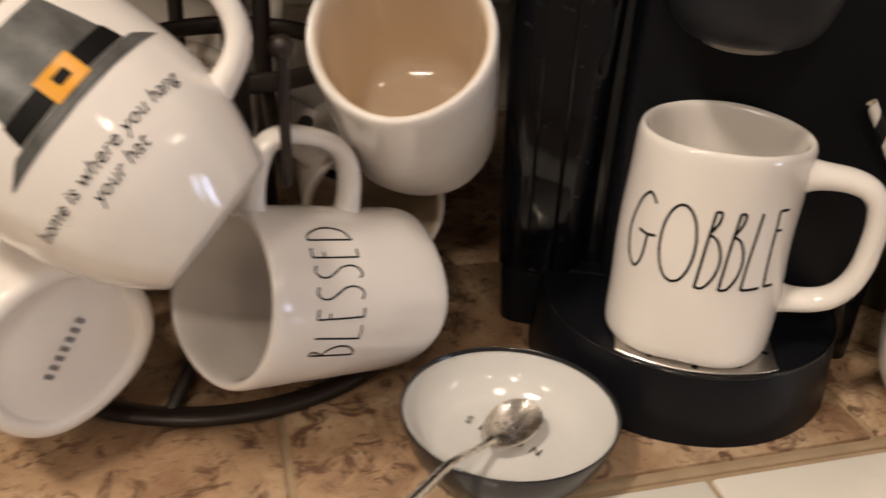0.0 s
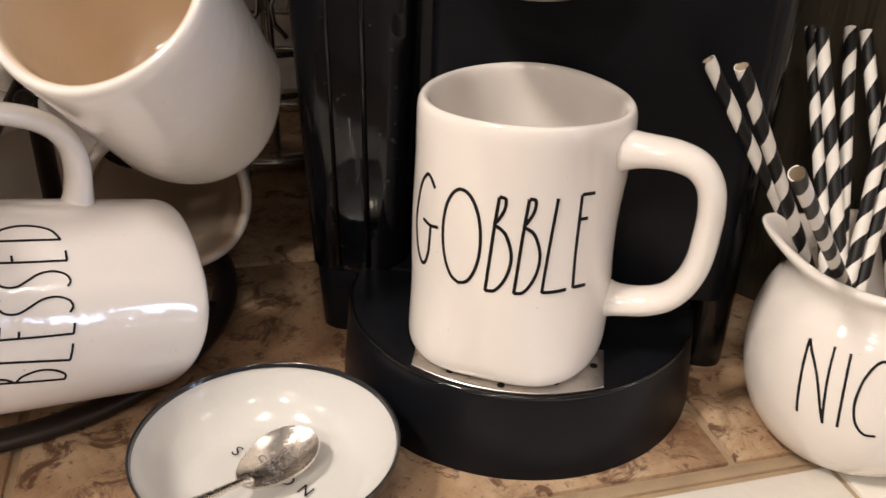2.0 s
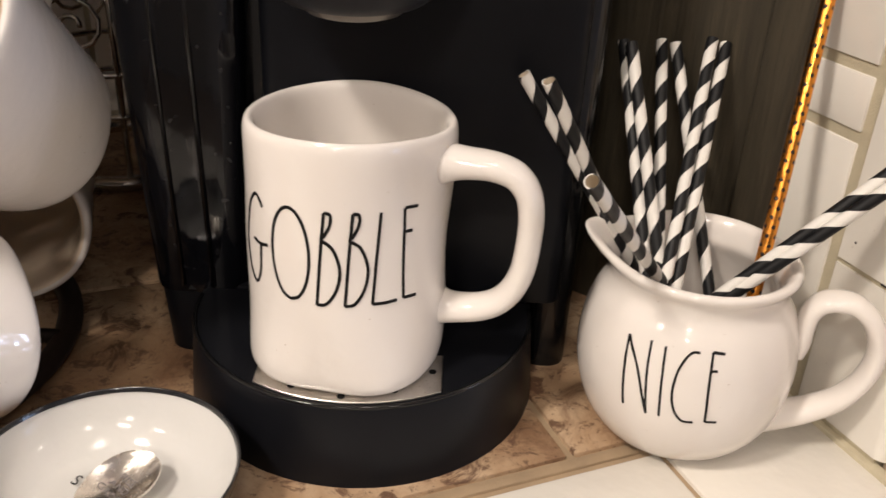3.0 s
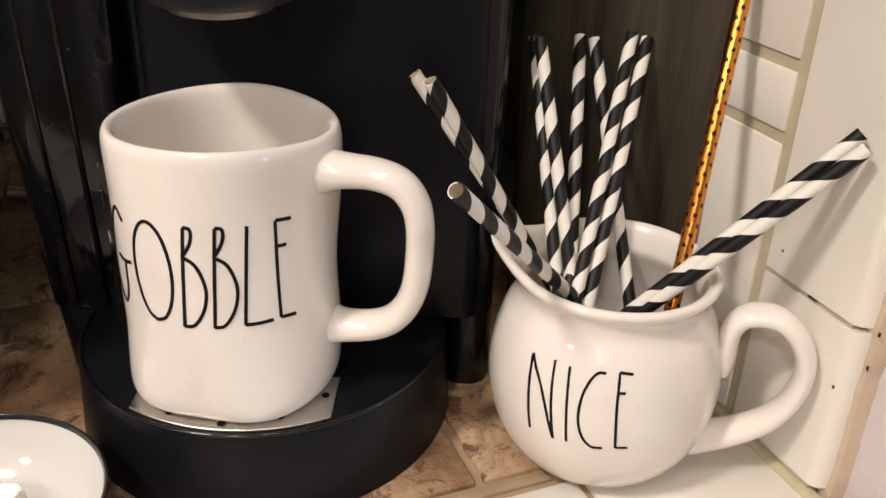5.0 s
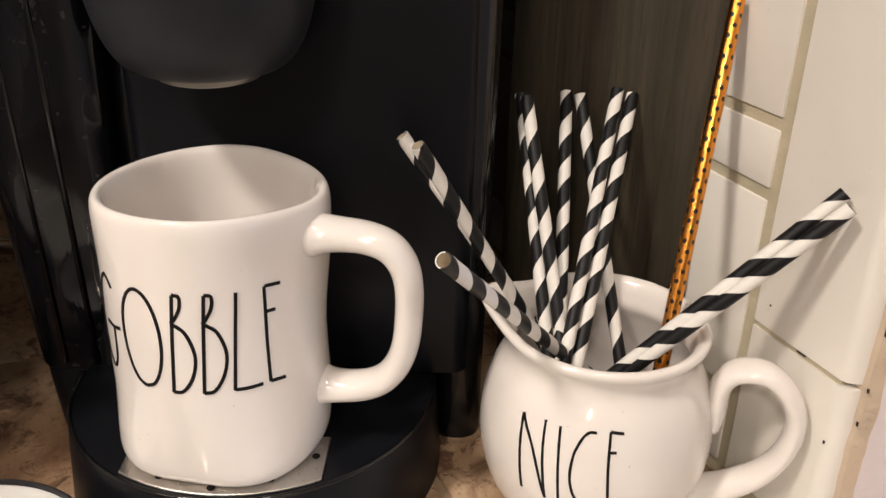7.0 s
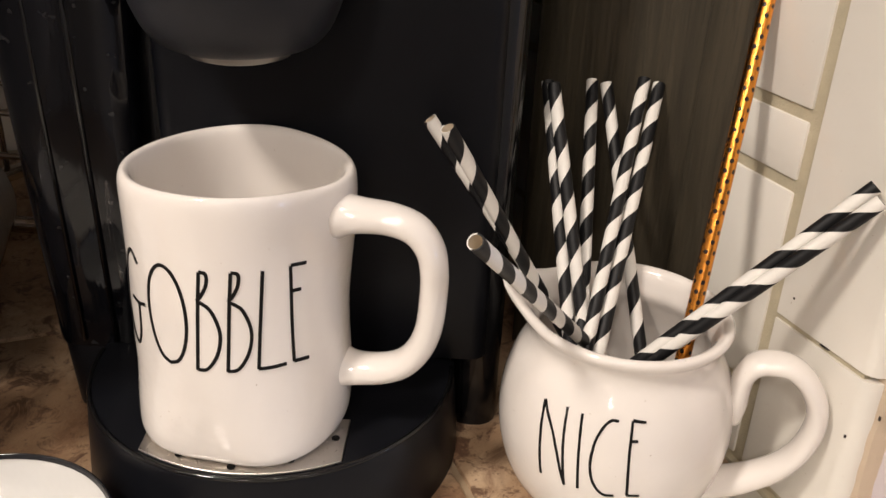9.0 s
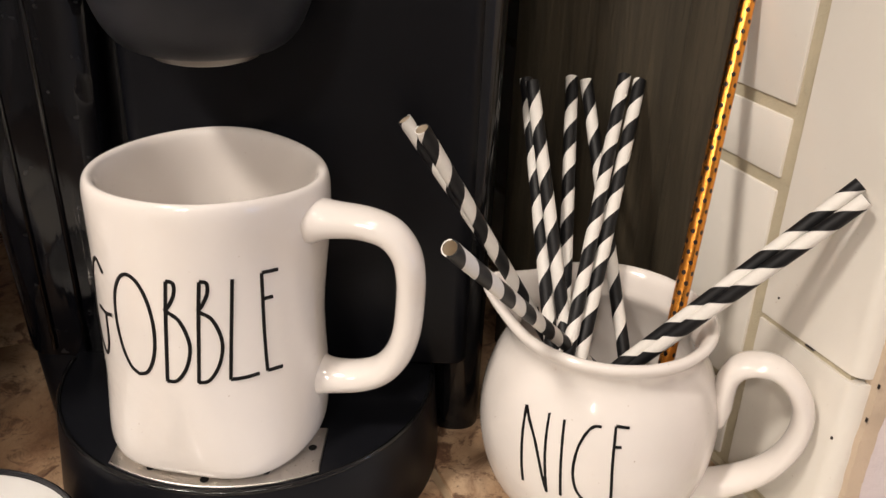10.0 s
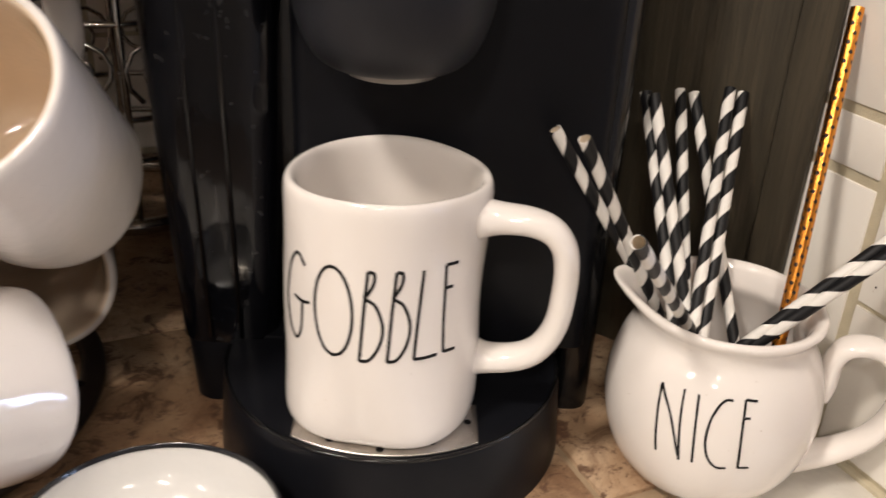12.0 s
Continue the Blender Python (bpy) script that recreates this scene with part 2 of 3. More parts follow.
def lathe(profile, seg=80, shape=None, refine=3):
    """A turned body from (radius, height) pairs; shape(angle, r, z) gives the point."""
    pts = smooth_line([(r, z, 0) for r, z in profile], refine) if refine else [Vector((r, z, 0)) for r, z in profile]
    bm, rings = bmesh.new(), []
    for p in pts:
        r, z = max(p.x, 0.0), p.y
        if r < 1e-5:
            rings.append([bm.verts.new((0, 0, z))])
        else:
            row = []
            for k in range(seg):
                a = 2 * math.pi * k / seg - math.pi
                rr, zz = shape(a, r, z) if shape else (r, z)
                row.append(bm.verts.new((rr * math.cos(a), rr * math.sin(a), zz)))
            rings.append(row)
    for a, b in zip(rings, rings[1:]):
        for k in range(seg):
            j = (k + 1) % seg
            if len(a) == 1 and len(b) == 1:
                continue
            if len(a) == 1:
                bm.faces.new((a[0], b[j], b[k]))
            elif len(b) == 1:
                bm.faces.new((a[k], a[j], b[0]))
            else:
                bm.faces.new((a[k], a[j], b[j], b[k]))
    bmesh.ops.recalc_face_normals(bm, faces=bm.faces)
    return bm


def prism(outline, z0, z1, bevel=0.0, seg=2):
    """A flat shape from an outline in x, y, from z0 to z1."""
    bm = bmesh.new()
    low = [bm.verts.new((x, y, z0)) for x, y in outline]
    high = [bm.verts.new((x, y, z1)) for x, y in outline]
    n = len(outline)
    bm.faces.new(list(reversed(low)))
    top = bm.faces.new(high)
    for k in range(n):
        bm.faces.new((low[k], low[(k + 1) % n], high[(k + 1) % n], high[k]))
    bmesh.ops.recalc_face_normals(bm, faces=bm.faces)
    if bevel:
        bmesh.ops.bevel(bm, geom=list(top.edges), offset=bevel, segments=seg, profile=0.5, affect="EDGES")
    return bm


def arc(cx, cy, r, a0, a1, n):
    return [(cx + r * math.cos(radians(a0 + (a1 - a0) * i / n)), cy + r * math.sin(radians(a0 + (a1 - a0) * i / n))) for i in range(n + 1)]


def axes(origin, up, handle):
    """A pose with local z along up and local x towards handle."""
    z = Vector(up).normalized()
    x = Vector(handle)
    x = (x - z * x.dot(z)).normalized()
    y = z.cross(x)
    return Matrix(((x.x, y.x, z.x, origin[0]), (x.y, y.y, z.y, origin[1]), (x.z, y.z, z.z, origin[2]), (0, 0, 0, 1)))


def strokes(lines, width, place, lift=0.00035):
    """Pen strokes laid on a surface: place(u, v, height) gives the point."""
    bm = bmesh.new()
    for line in lines:
        pts = smooth_line([(u, v, 0) for u, v in line], 6) if len(line) > 2 else [Vector((*line[0], 0)).lerp(Vector((*line[-1], 0)), k / 8) for k in range(9)]
        rows = []
        for i, p in enumerate(pts):
            t = (pts[min(i + 1, len(pts) - 1)] - pts[max(i - 1, 0)]).normalized()
            q = Vector((-t.y, t.x, 0)) * width / 2
            rows.append([bm.verts.new(place(p.x + k * q.x, p.y + k * q.y, lift if abs(k) < 0.9 else -0.0003)) for k in (-1, -0.7, 0.7, 1)])
        for a, b in zip(rows, rows[1:]):
            for k in range(3):
                bm.faces.new((a[k], b[k], b[k + 1], a[k + 1]))
    bmesh.ops.recalc_face_normals(bm, faces=bm.faces)
    return bm


def flat_text(words, size, place, lift=0.0003, spacing=1.0, shear=0.0):
    """Built-in font, each point laid on a surface; returns a bmesh."""
    data = bpy.data.curves.new("words", "FONT")
    data.body, data.size, data.align_x, data.align_y = words, size, "CENTER", "CENTER"
    data.space_character, data.shear, data.resolution_u = spacing, shear, 3
    ob = new("words", data)
    bpy.context.view_layer.update()
    me = bpy.data.meshes.new_from_object(ob)
    bm = bmesh.new()
    bm.from_mesh(me)
    bpy.data.objects.remove(ob)
    bpy.data.curves.remove(data)
    bpy.data.meshes.remove(me)
    for v in bm.verts:
        v.co = place(v.co.x, v.co.y, lift)
    bmesh.ops.recalc_face_normals(bm, faces=bm.faces)
    return bm


# ---- room ----
WALL_X, LEDGE_Y, BACK_Y, FRONT_Y = 0.461, 0.292, 0.82, 0.137


def setting(name, bm, material, label, category):
    ob = part(name, bm, material, smooth=False)
    ob.matrix_basis = ROOM
    return tagged(ob, label, category, kind="structure")


setting("floor", box(-3.2, 3.2, -3.2, BACK_Y + 0.1, -1.0, -0.91), FLOORING, "brown kitchen floor in front of the counter", "floor")
setting("ceiling", box(-3.2, 3.2, -3.2, BACK_Y + 0.1, 1.5, 1.6), CEILING, "off-white painted kitchen ceiling", "ceiling")
setting("wall_north", box(-3.2, WALL_X + 0.012, BACK_Y + 0.008, BACK_Y + 0.12, -0.91, 1.5), WALL_ROOM, "painted wall behind the counter", "wall")
setting("wall_south", box(-3.2, 3.2, -3.3, -3.2, -0.91, 1.5), WALL_ROOM, "painted wall across the kitchen", "wall")
setting("wall_west", box(-3.3, -3.2, -3.2, BACK_Y + 0.1, -0.91, 1.5), WALL_ROOM, "painted side wall of the kitchen", "wall")
setting("wall_far_east", box(3.2, 3.3, -3.2, 0.6, -0.91, 1.5), WALL_ROOM, "painted far side wall of the kitchen", "wall")
setting("wall_east", box(WALL_X + 0.012, WALL_X + 0.14, 0.188, BACK_Y + 0.12, -0.91, 1.5), PAINT, "grey-mauve painted wall with orange-peel texture", "wall")
setting("wall_return", box(WALL_X + 0.14, 3.2, 0.5, 0.6, -0.91, 1.5), PAINT, "grey painted wall beside the counter end", "wall")
counter = setting("counter", box(-1.6, WALL_X + 0.006, FRONT_Y + 0.004, BACK_Y, -0.06, -0.0025), GROUT_TAN, "tiled counter with brown stone tiles and white front tiles", "counter")
setting("counter_front", box(-1.6, WALL_X + 0.006, FRONT_Y + 0.03, BACK_Y, -0.91, -0.062), CABINET, "brown base cabinets under the tiled counter", "cabinet")
# cabinet out of view, added low and deep to shade the counter's back
cab = thing("unseen_cabinet", ROOM @ pose(0, 0, 0.37), "unseen brown cabinet over the counter, added to shade its back", "cabinet")
part("body", box(-1.6, WALL_X - 0.004, 0.360, BACK_Y, 0, 0.75, 0.002), CABINET, cab)
for k in range(4):
    part("door", box(-1.58 + 0.51 * k, -1.09 + 0.51 * k, 0.340, 0.358, 0.01, 0.74, 0.004), CABINET, cab)

for k, (wy, wz) in enumerate(WINDOWS, 1):
    win = setting(f"window_{k}", box(3.185, 3.199, wy - 0.16, wy + 0.16, wz - 0.36, wz + 0.36), TILE_WHITE, "narrow white-framed kitchen window", "window")
    for y0, y1, z0, z1 in ((-0.16, -0.115, -0.36, 0.36), (0.115, 0.16, -0.36, 0.36), (-0.115, 0.115, 0.315, 0.36), (-0.115, 0.115, -0.36, -0.315)):
        part("window_frame", box(3.150, 3.184, wy + y0, wy + y1, wz + z0, wz + z1, 0.004), TILE_WHITE, win)
for lx, ly, power in CEILING_LAMPS:
    lamp = thing("recessed_light", ROOM @ pose(lx, ly, 1.485), "round white recessed light set in the ceiling", "ceiling light", "recessed lights")
    part("trim", lathe([(0.112, 0.012), (0.114, -0.002), (0.120, -0.006), (0.134, -0.004), (0.138, 0.004), (0.138, 0.014)], 40), TILE_WHITE, lamp)

# wall tiles on the side wall: a bullnose column at the front and stacked tiles behind
side = setting("tiled_splash", box(WALL_X + 0.0012, WALL_X + 0.012, 0.245, BACK_Y, -0.06, 0.37), GROUT_GREY, "white tiled splash with beige grout on the side wall", "tiles")


# ---- mugs ----
def mug_shape(seed, square=0.012, rim=0.0012, phase=None):
    phase = seed * 1.3 if phase is None else phase

    def shape(a, r, z):
        k = 1 + square * math.cos(2 * a + seed) * 0.5 + square * 0.55 * math.cos(3 * a + 1.7 * seed + z * 20) + square * 0.25 * math.sin(5 * a + seed)
        foot = max(0.0, 1 - z / 0.018)
        k += foot * 0.022 * math.cos(4 * a + 2.1 * seed)
        return r * k, z + (rim * math.sin(2 * a + phase) if z > 0.09 else rim * math.sin(2 * a + phase) * max(0, z - 0.06) / 0.03 if z > 0.06 else 0)
    return shape


STRAIGHT = ((0, 0.0035), (0.030, 0.0035), (0.0350, 0.0005), (0.0385, 0), (0.0415, 0.0016), (0.0427, 0.0048), (0.0431, 0.012), (0.0432, 0.032), (0.0432, 0.06),
            (0.0430, 0.082), (0.0430, 0.097), (0.0427, 0.1045), (0.0415, 0.1077), (0.0396, 0.1080), (0.0380, 0.1055), (0.0373, 0.096), (0.0371, 0.06), (0.0366, 0.025),
            (0.033, 0.011), (0.022, 0.0075), (0, 0.007))
TALL = tuple((r, z * 1.033) for r, z in STRAIGHT)
BELLY = ((0, 0.0035), (0.021, 0.0035), (0.0235, 0.0004), (0.0280, 0), (0.0355, 0.0035), (0.0437, 0.0150), (0.0483, 0.0290), (0.0499, 0.0436), (0.0485, 0.058), (0.0448, 0.070),
         (0.0408, 0.0770), (0.0392, 0.0815), (0.0398, 0.0862), (0.0421, 0.0895), (0.0430, 0.0915), (0.0422, 0.0932), (0.0402, 0.0935), (0.0378, 0.0915), (0.0360, 0.0865), (0.0353, 0.081),
         (0.0385, 0.074), (0.0440, 0.060), (0.0457, 0.044), (0.043, 0.029), (0.035, 0.013), (0.022, 0.0075), (0, 0.007))
HATTED = ((0, 0.003), (0.024, 0.003), (0.026, 0), (0.0305, 0.0002), (0.033, 0.003), (0.040, 0.015), (0.0465, 0.031), (0.050, 0.052), (0.0505, 0.075), (0.0495, 0.094),
          (0.0488, 0.0985), (0.0475, 0.1), (0.0458, 0.0985), (0.0455, 0.09), (0.0462, 0.07), (0.0455, 0.05), (0.041, 0.03), (0.034, 0.014), (0.02, 0.008), (0, 0.0075))


@functools.cache
def outside(profile):
    """The outer side of a mug from its foot to its rim, finely stepped."""
    pts = smooth_line([(r, z, 0) for r, z in profile], 8)
    top = max(range(len(pts)), key=lambda i: pts[i].y)
    foot = max((i for i in range(top) if pts[i].y < 0.0005), default=0)
    return [(p.x, p.y) for p in pts[foot:top]]


def outer_radius(profile, z):
    return min(outside(profile), key=lambda p: abs(p[1] - z))[0]


def on_mug(profile, shape, middle=-90.0):
    """Lays u (round the mug) and v (up it) on the outer side."""
    def place(u, v, lift):
        a = radians(middle) + u / 0.0432
        r, z = shape(a, outer_radius(profile, v), v)
        r += lift
        return Vector((r * math.cos(a), r * math.sin(a), z))
    return place


def D_handle(reach=1.0, raise_by=0.0, tall=1.0, thick=1.0):
    """A squared loop: flat like a strap, thinner on its upright stretch than at its roots."""
    pts = smooth_line([(0.0395, 0, 0.0838), (0.050, 0, 0.0845), (0.060, 0, 0.0842), (0.0685, 0, 0.0812), (0.0738, 0, 0.0742), (0.0757, 0, 0.0648), (0.0757, 0, 0.0540),
                       (0.0745, 0, 0.0410), (0.0712, 0, 0.0308), (0.0655, 0, 0.0232), (0.0575, 0, 0.0190), (0.0475, 0, 0.0172), (0.0395, 0, 0.0170)], 5)
    pts = [Vector((0.036 + (p.x - 0.036) * reach, 0, 0.05 + (p.z - 0.05) * tall + raise_by)) for p in pts]
    return tube(pts, lambda t: thick * (0.0054 + 0.0014 * abs(2 * t - 1) ** 2.2 + 0.0030 * abs(2 * t - 1) ** 14), 20, side=(0, 0, 1), wide=lambda t: thick * (0.0080 + 0.0028 * abs(2 * t - 1) ** 14))


def ear_handle():
    pts = smooth_line([(0.0492, 0, 0.0500), (0.0494, 0, 0.0560), (0.0492, 0, 0.0650), (0.0502, 0, 0.0730), (0.0540, 0, 0.0785), (0.0605, 0, 0.0806), (0.0675, 0, 0.0798), (0.0745, 0, 0.0742),
                       (0.0797, 0, 0.0645), (0.0806, 0, 0.0530), (0.0770, 0, 0.0405), (0.0697, 0, 0.0300), (0.0585, 0, 0.0215), (0.0480, 0, 0.0160), (0.0410, 0, 0.0130)], 5)
    return tube(pts, lambda t: 0.0030 + 0.0014 * min(1, t / 0.10) + 0.0030 * max(0, t - 0.72) / 0.28, 20, side=(1, 0, 0), wide=lambda t: 0.0050 + 0.0026 * min(1, t / 0.12) + 0.0015 * max(0, t - 0.80) / 0.20)


def dented_shape(a, r, z):
    """The mug on the tray, pressed by hand: a wavy rim, a waist that leans and a lobed foot."""
    top = min(1.0, max(0.0, z - 0.045) / 0.05)
    low = max(0.0, 1 - z / 0.030)
    waist = math.exp(-((z - 0.055) / 0.022) ** 2)
    dr = top * (-0.0008 + 0.0003 * math.cos(2 * a) + 0.0004 * math.sin(2 * a) + 0.0011 * math.cos(3 * a) + 0.0009 * math.sin(3 * a) - 0.0003 * math.cos(4 * a) + 0.0013 * math.sin(4 * a))
    dr += low * (0.0009 - 0.0006 * math.sin(3 * a) - 0.0012 * math.cos(4 * a) + 0.0008 * math.cos(a + 1.9) + 0.0003 * math.cos(7 * a + 0.8))
    dr += waist * (-0.0005 - 0.0008 * math.cos(a)) + 0.0003 * math.sin(5 * a + 60 * z)
    lift = max(0.0, z - 0.06) / 0.05
    dz = lift * (-0.0009 * math.cos(a) - 0.0003 * math.sin(a) - 0.0012 * math.cos(2 * a) + 0.0003 * math.sin(2 * a) - 0.0008 * math.cos(3 * a) - 0.0002 * math.sin(3 * a))
    return r + dr * min(1.0, r / 0.03), z + dz + (0.0005 * low * max(0.0, math.cos(4 * a + 0.5)) if r > 0.036 else 0.0)


def spout_shape(a, r, z):
    """The round mug: a small pouring lip opposite the handle."""
    near = math.exp(-((abs(a) - math.pi) / 0.36) ** 2)
    k = max(0.0, z - 0.076) / 0.016
    return r * (1 + 0.003 * math.cos(3 * a + 1)) + 0.0095 * near * k * k, z + 0.0042 * near * k


def mug(name, m, label, profile, seed, handle, glaze=GLAZE, square=0.012, group="", inner=None, shape=None):
    ob = thing(name, m, label, "mug", group)
    shape = shape or mug_shape(seed, square)
    part("body", lathe(profile, 88, shape), glaze, ob)
    part("handle", handle, glaze, ob)
    # inner: a second skin inside, tinted for the warm light there
    if inner:
        part("inside", lathe([profile[13]] + [(r - 0.0004, z + 0.0002) for r, z in profile[14:-1]] + [(0, 0.0074)], 88, shape), inner, ob, "glazed inside of the mug, tinted beige for warm light")
    return ob, shape


def letter_o(w, h, x):
    return [(x + w / 2 + w / 2 * math.sin(a), h / 2 - h / 2 * math.cos(a + 0.0)) for a in (2 * math.pi * k / 14 for k in range(15))]


# hand-written capitals, as strokes in units of the letters' height: each gives (width, lines)
LETTERS = {
    "G": (0.44, [[(0.37, 0.90), (0.29, 0.995), (0.21, 0.98), (0.09, 0.80), (0.0, 0.45), (0.05, 0.14), (0.15, 0.0), (0.22, 0.02), (0.28, 0.17), (0.305, 0.425), (0.315, 0.47)], [(0.17, 0.49), (0.30, 0.475), (0.435, 0.505)]]),
    "O": (0.46, [letter_o(0.44, 1.0, 0.0)]),
    "B": (0.24, [[(0.0, 0.0), (0.045, 0.60), (0.083, 1.0)], [(0.083, 1.0), (0.145, 0.98), (0.140, 0.875), (0.085, 0.765), (0.045, 0.72)],
                 [(0.045, 0.72), (0.165, 0.625), (0.235, 0.40), (0.20, 0.18), (0.10, 0.02), (0.0, 0.0)]]),
    "L": (0.28, [[(0.085, 1.0), (0.045, 0.53), (0.0, 0.0)], [(0.0, 0.0), (0.125, -0.01), (0.27, -0.008)]]),
    "E": (0.22, [[(0.03, 1.0), (0.02, 0.5), (0.02, -0.005)], [(0.03, 1.0), (0.21, 0.985)], [(0.02, 0.74), (0.13, 0.735)], [(0.02, -0.005), (0.18, -0.02)]]),
    "S": (0.26, [[(0.25, 0.97), (0.14, 1.0), (0.05, 0.90), (0.04, 0.74), (0.12, 0.58), (0.21, 0.42), (0.24, 0.22), (0.18, 0.05), (0.08, 0.0), (0.0, 0.05)]]),
    "D": (0.34, [[(0.04, 0.0), (0.04, 0.5), (0.04, 1.0)], [(0.04, 1.0), (0.18, 0.90), (0.30, 0.62), (0.31, 0.34), (0.22, 0.10), (0.04, 0.0)]]),
    "N": (0.36, [[(0.03, 0.0), (0.03, 0.5), (0.05, 1.0)], [(0.05, 1.0), (0.18, 0.46), (0.29, 0.0)], [(0.29, 0.0), (0.30, 0.5), (0.33, 1.0)]]),
    "I": (0.10, [[(0.04, 0.02), (0.05, 0.5), (0.06, 1.0)]]),
    "C": (0.36, [[(0.35, 0.95), (0.26, 1.0), (0.13, 0.86), (0.04, 0.58), (0.05, 0.28), (0.14, 0.07), (0.26, 0.0), (0.36, 0.03)]]),
}


def lettering(word, height, gap, low, place, width, parent, stretch=1.0, label="thin black hand-written capitals", at=None, rise=0.0, glyphs=LETTERS):
    """A word round a mug, its letters evenly spaced, or starting at the given places."""
    x, lines = -(sum(glyphs[c][0] * stretch * height for c in word) + gap * (len(word) - 1)) / 2, []
    for i, c in enumerate(word):
        w, rows = glyphs[c]
        x = at[i] if at else x
        lines += [[(x + u * stretch * height, low + rise * x + v * height) for u, v in row] for row in rows]
        x += w * stretch * height + gap
    return part("lettering", strokes(lines, width, place), INK, parent, label)


# slanting capitals of the round mug
SLANTED = {
    "N": (0.41, [[(0.0, 0.0), (-0.055, 0.5), (-0.12, 1.0)], [(-0.12, 1.0), (0.11, 0.60), (0.29, 0.0)], [(0.29, 0.0), (0.22, 0.60), (0.175, 1.04)]]),
    "I": (0.08, [[(0.0, 0.0), (-0.043, 0.57), (-0.083, 1.0)]]),
    "C": (0.29, [[(0.235, 1.0), (0.125, 0.97), (0.025, 0.75), (0.0, 0.42), (0.055, 0.15), (0.165, 0.0), (0.29, 0.0)]]),
    "E": (0.17, [[(0.0, 0.0), (-0.035, 0.55), (-0.035, 1.0)], [(-0.035, 1.0), (0.115, 0.985)], [(-0.035, 0.76), (0.04, 0.765)], [(0.0, 0.0), (0.13, 0.0)]]),
}

# the mug on the drip tray
GOBBLE = (0.1440, 0.4102, 0.0416)
ob, shape = mug("mug", pose(*GOBBLE, 0, 0, -18), "white glazed ceramic mug lettered GOBBLE standing on the drip tray", TALL, 0.9, D_handle(1.045, 0.0104, 1.015), shape=dented_shape)
lettering("GOBBLE", 0.0396, 0.0021, 0.0458, on_mug(TALL, shape, -90), 0.0016, ob, at=(-0.0408, -0.0209, -0.0005, 0.0108, 0.0220, 0.0352))

# the round mug with straws
NICE = (0.3000, 0.3974, 0.0)
ob, shape = mug("straw_mug", pose(*NICE, 0, 0, -24), "round-bellied white ceramic creamer mug lettered NICE holding paper straws", BELLY, 2.0, ear_handle(), shape=spout_shape)
lettering("NICE", 0.0325, 0.0032, 0.0365, on_mug(BELLY, shape, -90), 0.00115, ob, at=(-0.0200, -0.0056, -0.0025, 0.0112), rise=0.06, glyphs=SLANTED)

# mugs on the mug tree
ob, shape = mug("mug", axes((-0.0147, 0.4213, 0.0495), (-0.69, -0.66, 0.30), (0.20, 0.35, 0.92)), "white ceramic mug lettered BLESSED lying sideways on the mug tree", STRAIGHT, 3.1, D_handle(1.03, 0.0205, 0.86, 0.86), group="mugs on the tree")
lettering("BLESSED", 0.0260, 0.0030, 0.060, on_mug(STRAIGHT, shape, -71), 0.0010, ob)
mug("mug", axes((-0.0034, 0.4717, 0.1245), (-0.0896, -0.745, 0.661), (0.15, 0.47, 0.88)), "plain white ceramic mug tilted mouth outward on the tree", STRAIGHT, 4.4, D_handle(), group="mugs on the tree", inner=GLAZE_WARM_LIT)
low_mug = axes((-0.0489, 0.5914, 0.0613), (0.196, -0.98, 0.03), (-0.8, 0.0, 0.6))
mug("mug", low_mug, "white ceramic mug hung low, mouth outward, on the tree", STRAIGHT, 5.2, D_handle(), group="mugs on the tree", inner=GLAZE_WARM_LIT)
mug("mug", axes((-0.118, 0.600, 0.098), (-0.80, 0.40, 0.15), (0, 0.6, 0.6)), "cream ceramic mug hung at the back of the mug tree", STRAIGHT, 1.4, D_handle(), GLAZE_CREAM, group="mugs on the tree")
mug("mug", axes((-0.118, 0.525, 0.052), (-0.80, 0.50, 0.10), (0, 0.5, 1)), "cream ceramic mug hung low at the back of the mug tree", STRAIGHT, 2.4, D_handle(), GLAZE_CREAM, group="mugs on the tree")

# the mug with a printed hat
ob, shape = mug("hat_mug", axes((-0.082, 0.322, 0.132), (-0.80, 0.12, 0.56), (0.52, 0.30, 0.78)), "white ceramic mug printed with a grey buckled hat and script", HATTED, 0.4, D_handle(1.0, 0.012, 0.95, 0.9), square=0.004, group="mugs on the tree")
lay = on_mug(HATTED, shape, -90)
part("script", flat_text("home is where you hang\nyour hat", 0.0074, lambda u, v, k: lay(u + 0.006, v + 0.039, k), shear=0.3), INK, ob, "thin black script reading home is where you hang your hat")


def patch(corners, place, lift, steps=14):
    """A four-sided print laid on a mug, corners in turn."""
    a, b, c, d = (Vector((*p, 0)) for p in corners)
    bm, rows = bmesh.new(), []
    for i in range(steps + 1):
        s, e = a.lerp(d, i / steps), b.lerp(c, i / steps)
        row = []
        for k in range(steps + 1):
            p = s.lerp(e, k / steps)
            row.append(bm.verts.new(place(p.x, p.y, lift)))
        rows.append(row)
    for r0, r1 in zip(rows, rows[1:]):
        for k in range(steps):
            bm.faces.new((r0[k], r0[k + 1], r1[k + 1], r1[k]))
    bmesh.ops.recalc_face_normals(bm, faces=bm.faces)
    return bm


def print_at(u, v, lift):
    return lay(1.14 * u + 0.018, v - 0.002, lift)


part("hat_crown", patch(((-0.020, 0.066), (0.020, 0.066), (0.014, 0.096), (-0.014, 0.096)), print_at, 0.0003), HAT_GREY, ob, "grey printed hat crown")
